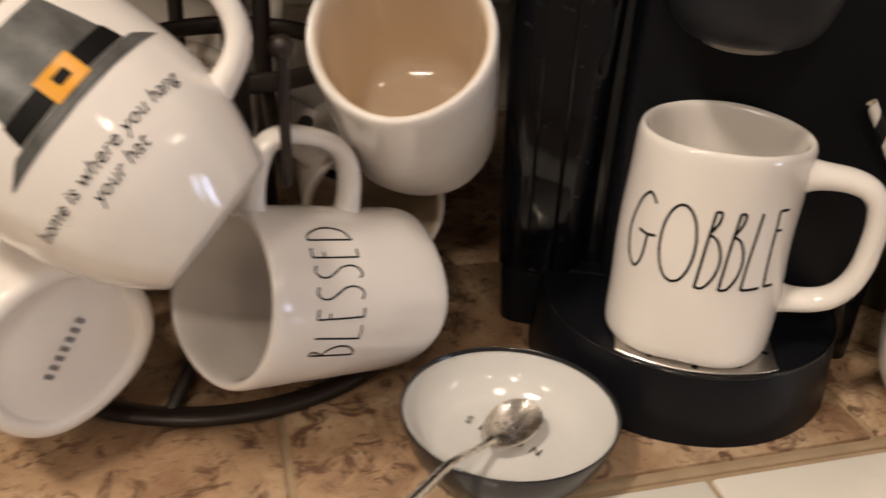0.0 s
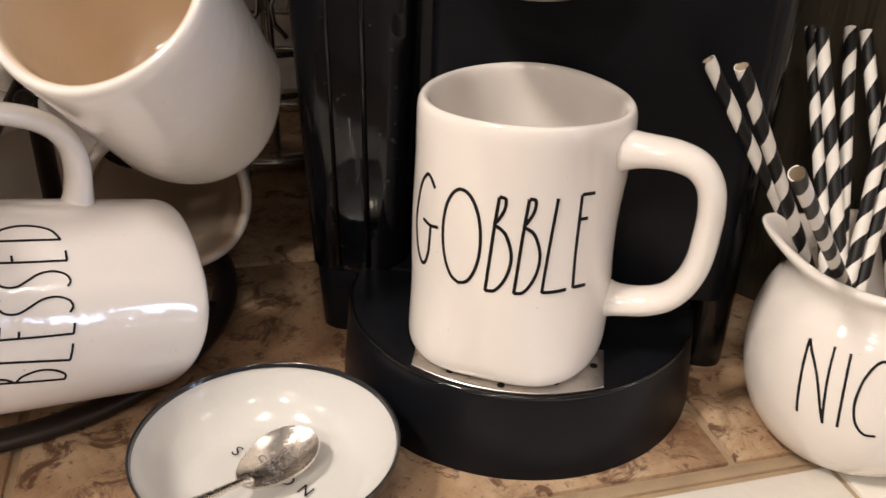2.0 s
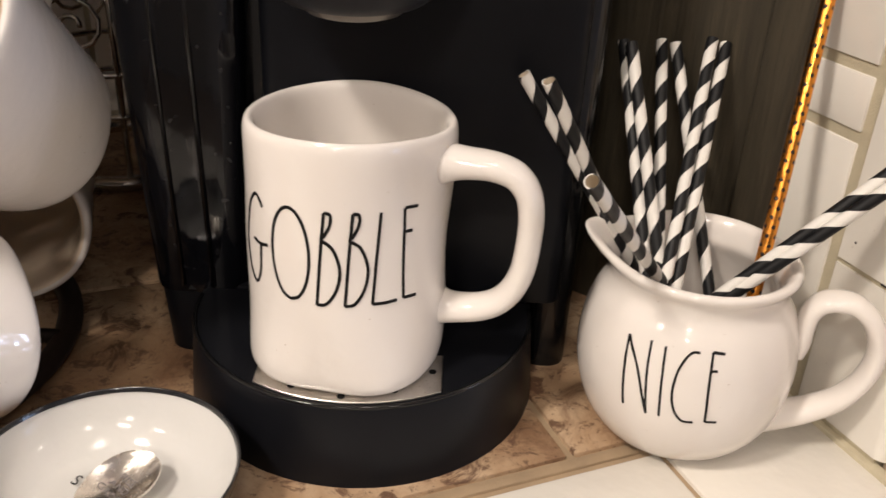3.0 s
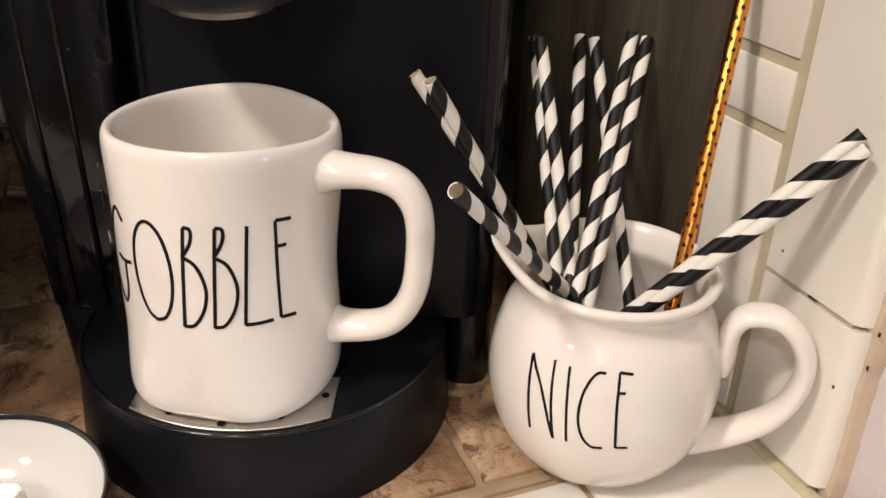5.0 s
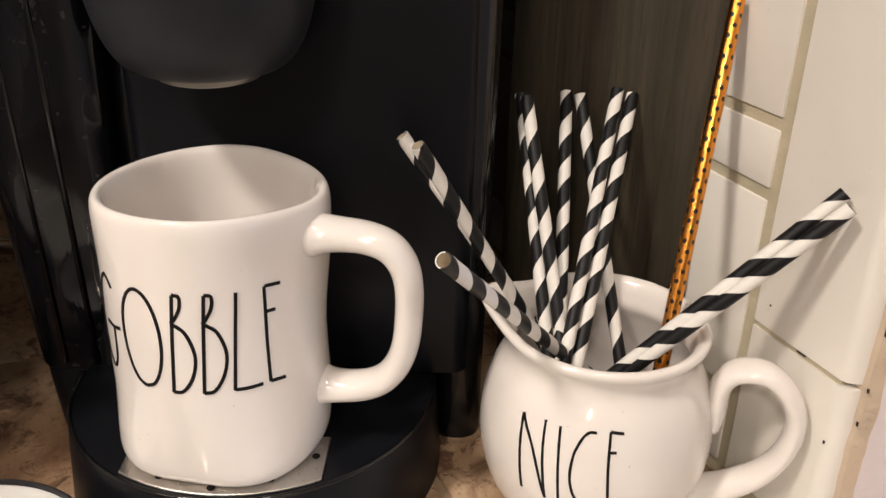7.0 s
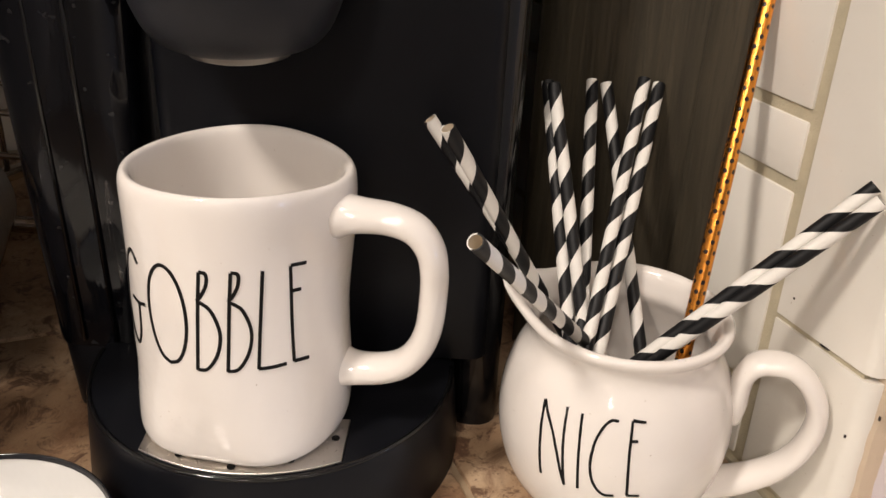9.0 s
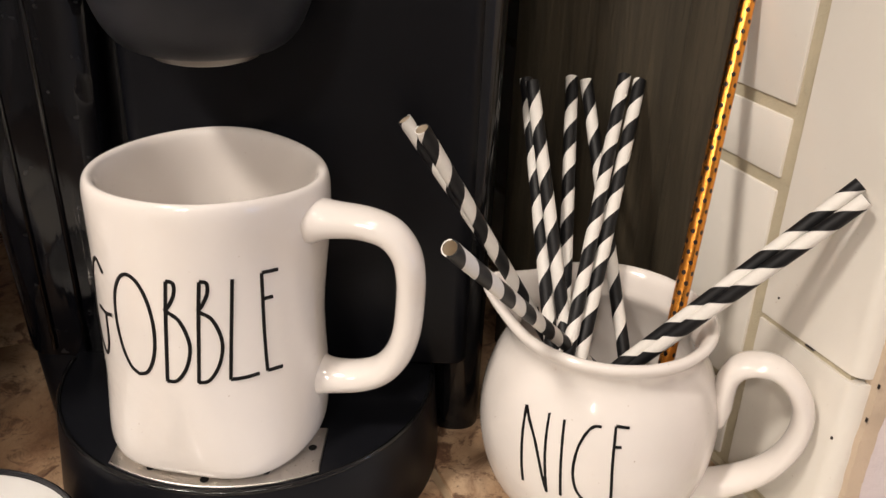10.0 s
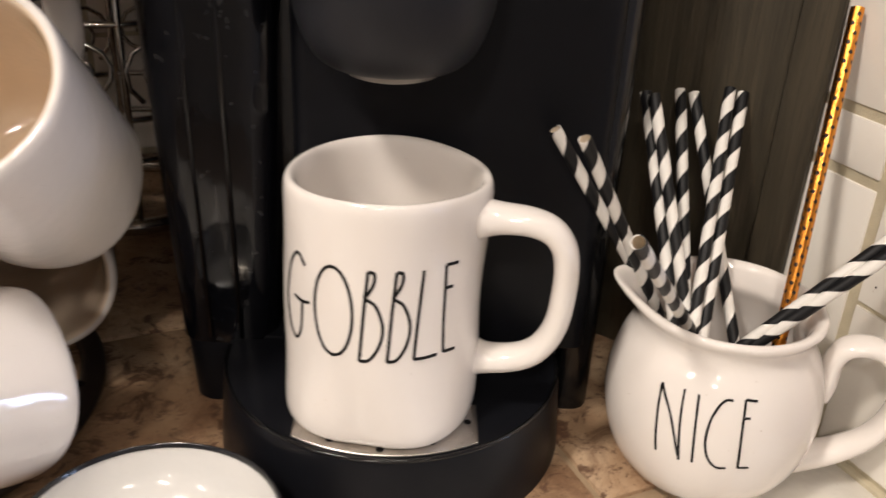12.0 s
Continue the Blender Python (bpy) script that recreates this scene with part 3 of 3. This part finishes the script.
part("hat_brim", patch(((-0.033, 0.0605), (0.033, 0.0605), (0.024, 0.0655), (-0.024, 0.0655)), print_at, 0.0003), HAT_GREY, ob, "grey printed hat brim")
part("hat_band", patch(((-0.0205, 0.066), (0.0205, 0.066), (0.019, 0.074), (-0.019, 0.074)), print_at, 0.0005), INK, ob, "black printed hat band")
part("buckle", patch(((-0.006, 0.0645), (0.006, 0.0645), (0.006, 0.0755), (-0.006, 0.0755)), print_at, 0.0007), HAT_YELLOW, ob, "yellow printed buckle")
part("buckle_hole", patch(((-0.0022, 0.0682), (0.0022, 0.0682), (0.0022, 0.0722), (-0.0022, 0.0722)), print_at, 0.0009), INK, ob)

# the mug that shows its stamped base
ob, shape = mug("mug", axes((-0.149, 0.321, 0.069), (-0.73, 0.68, 0.04), (0, 0.5, 1)), "white ceramic mug showing its stamped base on the mug tree", STRAIGHT, 6.0, D_handle(), group="mugs on the tree")
for k in range(7):
    part("stamp_bar", box(-0.002, 0.002, -0.0150 + 0.0046 * k, -0.0128 + 0.0046 * k, 0.0026, 0.0033), STAMP, ob, smooth=False, m=pose(0, 0, 0, 0, 0, 107))

# ---- mug tree ----
BAR_X, BAR_Y = 0.0345, -0.078
tree = thing("mug_tree", pose(-0.122, 0.478, 0), "dark bronze iron mug tree with a flat ring base", "mug tree")
part("base_ring", tube([(0.118 * math.cos(a), 0.118 * math.sin(a), 0.0045) for a in (2 * math.pi * k / 72 for k in range(72))], 0.0042, 10, closed=True, flat=1.6), BRONZE, tree)
part("base_bar", tube([(-0.116, 0.0, 0.005), (0, 0.004, 0.012), (0.116, 0.0, 0.005)], 0.004, 10), BRONZE, tree)
part("base_bar", tube([(0.0, -0.116, 0.005), (0.004, 0, 0.012), (0.0, 0.116, 0.005)], 0.004, 10), BRONZE, tree)
part("post", tube([(0.027, 0.027, 0.004), (0.027, 0.027, 0.30)], 0.0052, 14), BRONZE, tree)
part("flat_bar", tube([(BAR_X, BAR_Y, 0.128), (BAR_X, BAR_Y, 0.30)], 0.0062, 12, flat=0.4, side=(1, 0, 0)), BRONZE, tree)
part("post", tube([(-0.030, 0.060, 0.004), (-0.030, 0.060, 0.30)], 0.0045, 14), BRONZE, tree)
part("hook", tube(smooth_line([(0.027, 0.027, 0.128), (0.042, -0.035, 0.126), (0.0575, -0.094, 0.127), (0.0605, -0.104, 0.135), (0.0605, -0.106, 0.160), (0.0600, -0.105, 0.190)], 6), 0.0026, 12), BRONZE, tree)
part("ball", lathe([(0.0055 * math.sin(math.pi * k / 8), 0.0055 * -math.cos(math.pi * k / 8)) for k in range(9)], 20, refine=0), BRONZE, tree, m=pose(0.0600, -0.105, 0.192))
part("band", tube([(0.022 + 0.054 * math.cos(a), -0.026 + 0.054 * math.sin(a), 0.166) for a in (2 * math.pi * k / 40 for k in range(40))], 0.005, 8, closed=True, flat=0.4), BRONZE, tree)
for start, mid, end in (((0.022, 0.045, 0.14), (0.045, -0.015, 0.118), (0.062, -0.055, 0.140)), ((0.022, 0.045, 0.10), (0.07, 0.03, 0.075), (0.10, 0.02, 0.100)),
                        ((0.022, 0.045, 0.22), (0.06, 0.0, 0.20), (0.085, -0.02, 0.215)), ((-0.03, 0.06, 0.20), (-0.06, 0.0, 0.18), (-0.07, -0.03, 0.2)),
                        ((-0.03, 0.06, 0.12), (-0.06, 0.02, 0.10), (-0.075, 0.0, 0.12))):
    hook = part("hook", tube(smooth_line([start, mid, end], 8), 0.0026, 10), BRONZE, tree)
    part("hook_tip", lathe([(0.0042 * math.sin(math.pi * k / 8), 0.0042 * -math.cos(math.pi * k / 8)) for k in range(9)], 16, refine=0), BRONZE, hook, m=pose(*end))

# ---- coffee machine ----
brew = thing("coffee_machine", pose(0.155, 0.450, 0, 0, 0, -8), "black single-serve coffee machine with drip tray and smoked tank", "coffee machine")


def column(x0, x1, y0, y1, z0, z1, r, flare=0.0, seg=6):
    """An upright with rounded front corners, a little wider at the top."""
    outline = arc(x1 - r, y0 + r, r, 0, -90, seg) + arc(x0 + r, y0 + r, r, -90, -180, seg) + [(x0, y1), (x1, y1)]
    bm = prism(outline, z0, z1, 0.0015)
    for v in bm.verts:
        k = (v.co.z - z0) / (z1 - z0)
        v.co.x += flare * k * (1 if v.co.x > (x0 + x1) / 2 else -1)
        v.co.y -= abs(flare) * k
    return bm


TRAY = (-0.0020, -0.0060)                           # middle of the round drip tray


def half_round(r, y1, steps=64):
    return arc(TRAY[0], TRAY[1], r, 0, -180, steps) + [(TRAY[0] - r, y1), (TRAY[0] + r, y1)]


bm = prism(half_round(0.0828, 0.004), 0.0, 0.0400, 0.0010)
for v in bm.verts:                                  # the wall draws in a little towards the top
    if v.co.z < 0.02:
        v.co.x, v.co.y = TRAY[0] + (v.co.x - TRAY[0]) * 1.035, TRAY[1] + (v.co.y - TRAY[1]) * 1.035
part("drip_base", bm, BLACK_MATTE, brew)
part("tray_rim", tube([(x, y, 0.0403) for x, y in arc(TRAY[0], TRAY[1], 0.0816, 2, -182, 64)], 0.0011, 8), BLACK_GLOSS, brew)
part("tray_top", prism(half_round(0.0808, 0.003), 0.0385, 0.0405), BLACK_MATTE, brew)
front = [(x, y) for x, y in arc(TRAY[0], TRAY[1], 0.0795, 0, -180, 120) if -0.0440 <= x <= 0.0380]
plate = part("drip_plate", prism(front + [(-0.0440, -0.050), (0.0380, -0.048)], 0.0407, 0.0416, 0.0003, 1), STEEL, brew, "brushed steel drip plate with drain holes")
# no openings are cut: black discs on the plate paint the holes' shade
for hx, hy in ((-0.0265, -0.0759), (-0.0045, -0.0818), (0.0176, -0.0760), (0.0335, -0.0611)):
    part("dark_hole_disc", lathe([(0, 0), (0.0017, 0), (0.0017, 0.0002), (0, 0.0002)], 14, refine=0), INK, plate, m=pose(hx, hy, 0.04162))
part("rear_base", box(-0.078, 0.079, 0.005, 0.28, 0.0, 0.0415, 0.002), BLACK_MATTE, brew)
tank = part("water_tank", column(-0.1110, -0.0620, 0.003, 0.26, 0.0380, 0.34, 0.014, 0.011), SMOKE, brew, "smoked translucent plastic water tank")
part("tank_foot", column(-0.1070, -0.0620, 0.006, 0.255, 0.0, 0.0372, 0.012, 0.002), BLACK_MATTE, tank)
part("tank_rib", tube([(-0.0790, 0.0020, 0.042), (-0.0800, -0.0020, 0.18), (-0.0805, -0.0060, 0.33)], 0.0013, 8), BLACK_GLOSS, tank)
part("tank_rib", tube([(-0.0940, 0.0020, 0.042), (-0.0960, -0.0020, 0.18), (-0.0970, -0.0060, 0.33)], 0.0010, 8), BLACK_GLOSS, tank)
part("left_pillar", column(-0.0610, -0.0480, 0.018, 0.26, 0.030, 0.34, 0.005, 0.002), BLACK_GLOSS, brew)
part("right_pillar", column(0.0800, 0.1030, 0.0070, 0.27, 0.0, 0.34, 0.010, 0.003), BLACK_GLOSS, brew)
part("back_panel", column(-0.050, 0.0960, 0.0020, 0.10, 0.0417, 0.34, 0.008, 0.001), BLACK_MATTE, brew)
part("upper_housing", box(-0.052, 0.088, 0.004, 0.26, 0.245, 0.345, 0.012, 3), BLACK_MATTE, brew)
head = part("brew_head", lathe([(0, 0.1945), (0.012, 0.1940), (0.024, 0.1945), (0.0310, 0.1985), (0.0365, 0.2080), (0.0405, 0.2250), (0.0425, 0.26), (0.0425, 0.30), (0, 0.30)], 64),
            GREY_PLASTIC, brew, m=pose(-0.004, -0.030, 0.0))
part("spout_ring", lathe([(0.010, 0.1925), (0.0165, 0.1905), (0.0200, 0.1925), (0.0215, 0.1955), (0.010, 0.1955)], 48, refine=2), DULL_STEEL, head, "silver ring round the coffee spout")

# ---- spoon rest and spoon ----
DISH = (0.0455, 0.3465, 0.0)
dish = thing("spoon_rest", pose(*DISH), "round white enamel spoon rest dish with a black rim", "dish")


def dish_shape(a, r, z):
    return r * (1 + 0.018 * math.cos(3 * a + 0.6) * (z / 0.03) + 0.01 * math.cos(2 * a)), z + 0.0016 * math.sin(2 * a + 0.8) * max(0, z - 0.01) / 0.02


part("outside", lathe([(0, 0.0006), (0.030, 0), (0.036, 0.001), (0.0425, 0.006), (0.0480, 0.015), (0.0512, 0.0245), (0.0522, 0.0296), (0.0519, 0.0304), (0.0513, 0.0304), (0.0505, 0.0285)], 88, dish_shape), ENAMEL_BLACK, dish, "black enamel outside and rim")
part("inside", lathe([(0.0514, 0.0302), (0.0497, 0.0240), (0.0450, 0.0150), (0.0385, 0.0085), (0.0330, 0.0062), (0.020, 0.0052), (0, 0.0050)], 88, dish_shape), GLAZE_GREY, dish, "white glazed inside of the dish")
for c, x, y, turn in (("S", -0.0170, 0.0180, -30), ("P", -0.0100, 0.0130, -30), ("O", -0.0015, 0.0080, -32), ("O", 0.0068, 0.0025, -34), ("N", 0.0150, -0.0035, -36)):
    def on_floor(u, v, lift, x=x, y=y, turn=radians(turn)):
        px, py = x + u * math.cos(turn) - v * math.sin(turn), y + u * math.sin(turn) + v * math.cos(turn)
        return Vector((px, py, 0.0053 + 2.2 * (px * px + py * py) * 0.9 + lift))
    part("letter", flat_text(c, 0.0078, on_floor), INK, dish, "dark serif letter printed on the dish")

spoon = thing("spoon", axes((0.0362, 0.3365, 0.0162), (0.12, -0.16, 1.0), (0.0215, 0.0255, 0.0)) @ Matrix.Scale(1.04, 4), "small worn silver spoon stamped RISE AND GRIND lying in the dish", "spoon")


def bowl_z(x, y):
    u, w = (x - 0.0185) / 0.0185, y / 0.0112
    return 0.0052 * min(1.0, u * u + w * w) - 0.0052


bm, rows = bmesh.new(), []
for i in range(15):
    s = i / 14
    row = []
    for k in range(40):
        a = 2 * math.pi * k / 40
        x, y = 0.0185 + 0.0185 * s * math.cos(a), 0.0112 * s * math.sin(a) * (1 + 0.14 * math.cos(a))
        row.append(bm.verts.new((x, y, bowl_z(x, y))))
    rows.append(row)
for r0, r1 in zip(rows, rows[1:]):
    for k in range(40):
        bm.faces.new((r0[k], r0[(k + 1) % 40], r1[(k + 1) % 40], r1[k]))
bmesh.ops.remove_doubles(bm, verts=bm.verts, dist=1e-6)
bmesh.ops.recalc_face_normals(bm, faces=bm.faces)
bmesh.ops.solidify(bm, geom=list(bm.faces), thickness=-0.0010)
bowl = part("bowl", bm, SILVER, spoon)
back = spoon.matrix_basis.inverted()
stem = smooth_line([back @ Vector(p) for p in ((0.0395, 0.3405, 0.0146), (0.0350, 0.3350, 0.0164), (0.0275, 0.3225, 0.0218), (0.0175, 0.3040, 0.0310), (0.0075, 0.2840, 0.0365), (-0.0015, 0.2660, 0.0410), (-0.0090, 0.2510, 0.0440))], 6)
part("stem", tube(stem, lambda t: 0.0016 + 0.0012 * t + 0.0012 * max(0, 0.12 - t) / 0.12, 14, flat=0.55, side=(0, 1, 0)), SILVER, spoon)


def on_bowl(u, v, lift):
    x, y = 0.0185 + v, -u
    return Vector((x, y, bowl_z(x, y) + lift))


part("stamped_words", flat_text("RISE\nAND\nGRIND", 0.0043, lambda u, v, k: on_bowl(u, v + 0.001, k + 0.0001), 0.00015, shear=0.0), STAMP, bowl, "stamped words reading RISE AND GRIND")


# ---- straws ----
PITCH = 0.0222                                      # one turn of the stripes


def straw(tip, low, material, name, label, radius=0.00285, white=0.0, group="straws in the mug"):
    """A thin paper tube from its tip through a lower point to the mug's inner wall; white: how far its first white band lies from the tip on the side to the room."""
    tip, low = Vector(tip), Vector(low)
    way = (low - tip).normalized()
    length = (low - tip).length
    while length < 0.30:
        p = tip + way * length
        limit = 0.0415 if p.z > 0.03 else 0.030
        if p.z < 0.012 or math.hypot(p.x - NICE[0], p.y - NICE[1]) > limit:
            break
        length += 0.001
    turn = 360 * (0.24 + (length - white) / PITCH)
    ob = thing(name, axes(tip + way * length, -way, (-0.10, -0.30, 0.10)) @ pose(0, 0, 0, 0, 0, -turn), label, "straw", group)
    bm = lathe([(radius - 0.0004, 0), (radius, 0), (radius, length), (radius - 0.0004, length), (radius - 0.0004, length - 0.0002)], 20, refine=0)
    part("tube", bm, material, ob, sharp=60)
    part("lining", lathe([(radius - 0.00042, 0.0002), (radius - 0.00042, length - 0.0003)], 20, refine=0), PAPER_IN, ob)
    return ob


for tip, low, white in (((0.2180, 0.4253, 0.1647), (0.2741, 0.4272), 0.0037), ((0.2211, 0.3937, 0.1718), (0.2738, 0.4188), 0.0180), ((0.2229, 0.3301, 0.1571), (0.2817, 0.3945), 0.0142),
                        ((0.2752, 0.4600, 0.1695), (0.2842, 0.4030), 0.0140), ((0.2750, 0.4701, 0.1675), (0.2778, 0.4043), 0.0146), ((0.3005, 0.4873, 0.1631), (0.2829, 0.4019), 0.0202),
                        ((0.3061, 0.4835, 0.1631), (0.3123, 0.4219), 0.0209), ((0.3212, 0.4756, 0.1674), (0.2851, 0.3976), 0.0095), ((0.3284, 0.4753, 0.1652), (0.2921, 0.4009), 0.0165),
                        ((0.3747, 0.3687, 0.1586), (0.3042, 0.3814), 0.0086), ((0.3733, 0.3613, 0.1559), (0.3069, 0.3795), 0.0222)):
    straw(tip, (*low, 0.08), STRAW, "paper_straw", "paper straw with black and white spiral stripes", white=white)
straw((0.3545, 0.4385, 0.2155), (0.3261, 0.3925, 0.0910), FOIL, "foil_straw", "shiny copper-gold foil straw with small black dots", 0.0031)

# ---- wooden board in the corner ----
board = thing("wooden_board", axes((0.3530, 0.4450, 0.0), (0, 0, 1), (0.0555, -0.052, 0)), "dark weathered wooden board with a raised edge leaning in the corner", "board")
part("panel", box(-0.105, -0.020, 0.006, 0.022, 0.0, 0.42, 0.001), WOOD, board)
part("edge_strip", box(-0.0195, 0.0, 0.001, 0.026, 0.0, 0.42, 0.002), WOOD, board)

# ---- chrome wire stand ----
rack = thing("wire_stand", pose(-0.020, 0.735, 0), "chrome wire stand with scrolled sides", "stand")
part("foot_ring", tube([(0.062 * math.cos(a), 0.062 * math.sin(a), 0.006) for a in (2 * math.pi * k / 48 for k in range(48))], 0.006, 10, closed=True), CHROME, rack)
for z in (0.055, 0.085, 0.150, 0.215):
    part("ring", tube([(0.060 * math.cos(a), 0.060 * math.sin(a), z) for a in (2 * math.pi * k / 48 for k in range(48))], 0.0024, 8, closed=True), CHROME, rack)
for k in range(8):
    a = 2 * math.pi * (k + 0.3) / 8
    part("upright", tube([(0.060 * math.cos(a), 0.060 * math.sin(a), 0.006), (0.060 * math.cos(a), 0.060 * math.sin(a), 0.26)], 0.0024, 8), CHROME, rack)
    b = a + math.pi / 8
    spiral = [(0.061 * math.cos(b + s * math.cos(q) / 0.061), 0.061 * math.sin(b + s * math.cos(q) / 0.061), 0.118 + s * math.sin(q)) for s, q in ((0.004 + 0.0022 * i * 0.5, i * 0.55) for i in range(20))]
    part("scroll", tube(spiral, 0.0018, 8), CHROME, rack)

# ---- tiles, each a piece of its own ----
def tile_piece(name, sx, sy, thick, bevel, parent, material, m):
    ob = part(name, box(-sx / 2, sx / 2, -sy / 2, sy / 2, -thick, 0, bevel, 2), material, parent, m=m)
    return ob


GAP = 0.0042
xs = [0.0295 + 0.3035 * k for k in range(-3, 2)] + [WALL_X + 0.002]
for y0, y1 in ((LEDGE_Y + 0.004, 0.516), (0.516, BACK_Y)):
    for x0, x1 in zip(xs, xs[1:]):
        tile_piece("brown_tile", x1 - x0 - GAP, y1 - y0 - GAP, 0.006, 0.0011, counter, TILE_BROWN, pose((x0 + x1) / 2, (y0 + y1) / 2, 0.0))
part("edge_strip", box(-1.0, WALL_X, LEDGE_Y - 0.0018, LEDGE_Y + 0.0042, -0.005, -0.0006, 0.001), GROUT_TAN, counter, "thin tan strip between brown and white tiles")
xs = [0.2275 + 0.1470 * k for k in range(-8, 2)] + [WALL_X + 0.002]
for x0, x1 in zip(xs, xs[1:]):
    tile_piece("white_tile", x1 - x0 - 0.0028, LEDGE_Y - 0.005 - FRONT_Y, 0.006, 0.0022, counter, TILE_WHITE, pose((x0 + x1) / 2, (LEDGE_Y - 0.005 + FRONT_Y) / 2, -0.0004))
    ob = tile_piece("white_edge_tile", x1 - x0 - 0.0028, 0.05, 0.006, 0.0022, counter, TILE_WHITE, pose((x0 + x1) / 2, FRONT_Y - 0.0005, -0.031, 90, 0, 0))
# side wall: upright faces look along -x of the room
def wall_tile(y0, y1, z0, z1, gap=0.0054):
    bm = box(WALL_X, WALL_X + 0.008, y0 + gap / 2, y1 - gap / 2, z0 + gap / 2, z1 - gap / 2, 0.0008, 2)
    return part("white_wall_tile", bm, TILE_WHITE, side)


for z0, z1 in ((0.004, 0.0845), (0.0845, 0.2360), (0.2360, 0.368)):
    outline = [(WALL_X, 0.2945)] + arc(WALL_X + 0.007, 0.2465, 0.007, 180, 270, 7) + [(WALL_X + 0.011, 0.2395), (WALL_X + 0.011, 0.2945)]
    bm = prism(outline, z0 + 0.0014, z1 - 0.0014)
    part("bullnose_tile", bm, TILE_WHITE, side)
for y0, y1 in ((0.2985, 0.520), (0.520, 0.672), (0.672, BACK_Y)):
    for z0, z1 in ((0.002, 0.0415), (0.0415, 0.1412), (0.1412, 0.1712), (0.1712, 0.2760), (0.2760, 0.3685)):
        wall_tile(y0, y1, z0, z1)


def ragged_bead(x0, x1, y0, y1, z0, z1, rough, steps=120):
    """An upright strip of caulk smeared by hand: both its edges wander."""
    bm, rows = bmesh.new(), []
    for i in range(steps + 1):
        z = z0 + (z1 - z0) * i / steps
        a = y0 + rough * noise.noise((3.1, z * 60, 0)) + 0.6 * rough * noise.noise((7.7, z * 260, 0))
        b = y1 + 0.6 * rough * noise.noise((1.3, z * 45, 4)) + 0.3 * rough * noise.noise((5.2, z * 300, 0))
        mid = x0 + 0.0010 * noise.noise((9.4, z * 90, 2))
        rows.append([bm.verts.new(p) for p in ((x1, a - 0.001, z), (x0 + 0.004, a, z), (mid, a + 0.3 * (b - a), z), (mid - 0.0008, a + 0.7 * (b - a), z), (x0 - 0.001, b, z), (x1, b + 0.001, z))])
    for r0, r1 in zip(rows, rows[1:]):
        for k in range(5):
            bm.faces.new((r0[k], r0[k + 1], r1[k + 1], r1[k]))
    bmesh.ops.recalc_face_normals(bm, faces=bm.faces)
    return bm


part("caulk_bead", ragged_bead(WALL_X + 0.0070, WALL_X + 0.0150, 0.2350, 0.2425, -0.05, 0.40, 0.0010), CAULK, side, "uneven tan caulk line beside the tiles")
part("foot_grout", box(WALL_X - 0.0022, WALL_X + 0.004, 0.2300, BACK_Y, -0.003, 0.0022, 0.001), GROUT_GREY, side)
back_wall = setting("back_splash", box(-1.6, WALL_X + 0.004, BACK_Y + 0.0035, BACK_Y + 0.008, -0.05, 0.37), GROUT_GREY, "white tiled splash behind the counter", "tiles")
for k in range(-5, 3):
    for z0, z1 in ((0.002, 0.1045), (0.1045, 0.207), (0.207, 0.3095), (0.3095, 0.369)):
        x0 = 0.461 - 0.152 * (k + 1) + 0.0
        bm = box(x0 - 0.152 + 0.002, x0 - 0.002, BACK_Y, BACK_Y + 0.006, z0 + 0.002, z1 - 0.002, 0.0014, 2)
        if x0 <= WALL_X + 0.001:
            part("white_wall_tile", bm, TILE_WHITE, back_wall)
        else:
            bm.free()

# small chips and marks on the tiles and the paint
for y, z, w, h in ((0.2352, 0.1130, 0.0014, 0.0070), (0.2362, 0.0850, 0.0012, 0.0020), (0.2370, 0.0690, 0.0011, 0.0022), (0.2870, 0.0965, 0.0009, 0.0011), (0.2660, 0.0852, 0.0050, 0.0006), (0.2450, 0.0560, 0.0010, 0.0014)):
    bm = box(WALL_X - 0.0003 + (0.0060 if y < 0.2400 else 0), WALL_X + 0.006, y - w / 2, y + w / 2, z - h / 2, z + h / 2, 0.0002, 1)
    part("chip", bm, BRONZE, side, "small dark chip in the glaze")
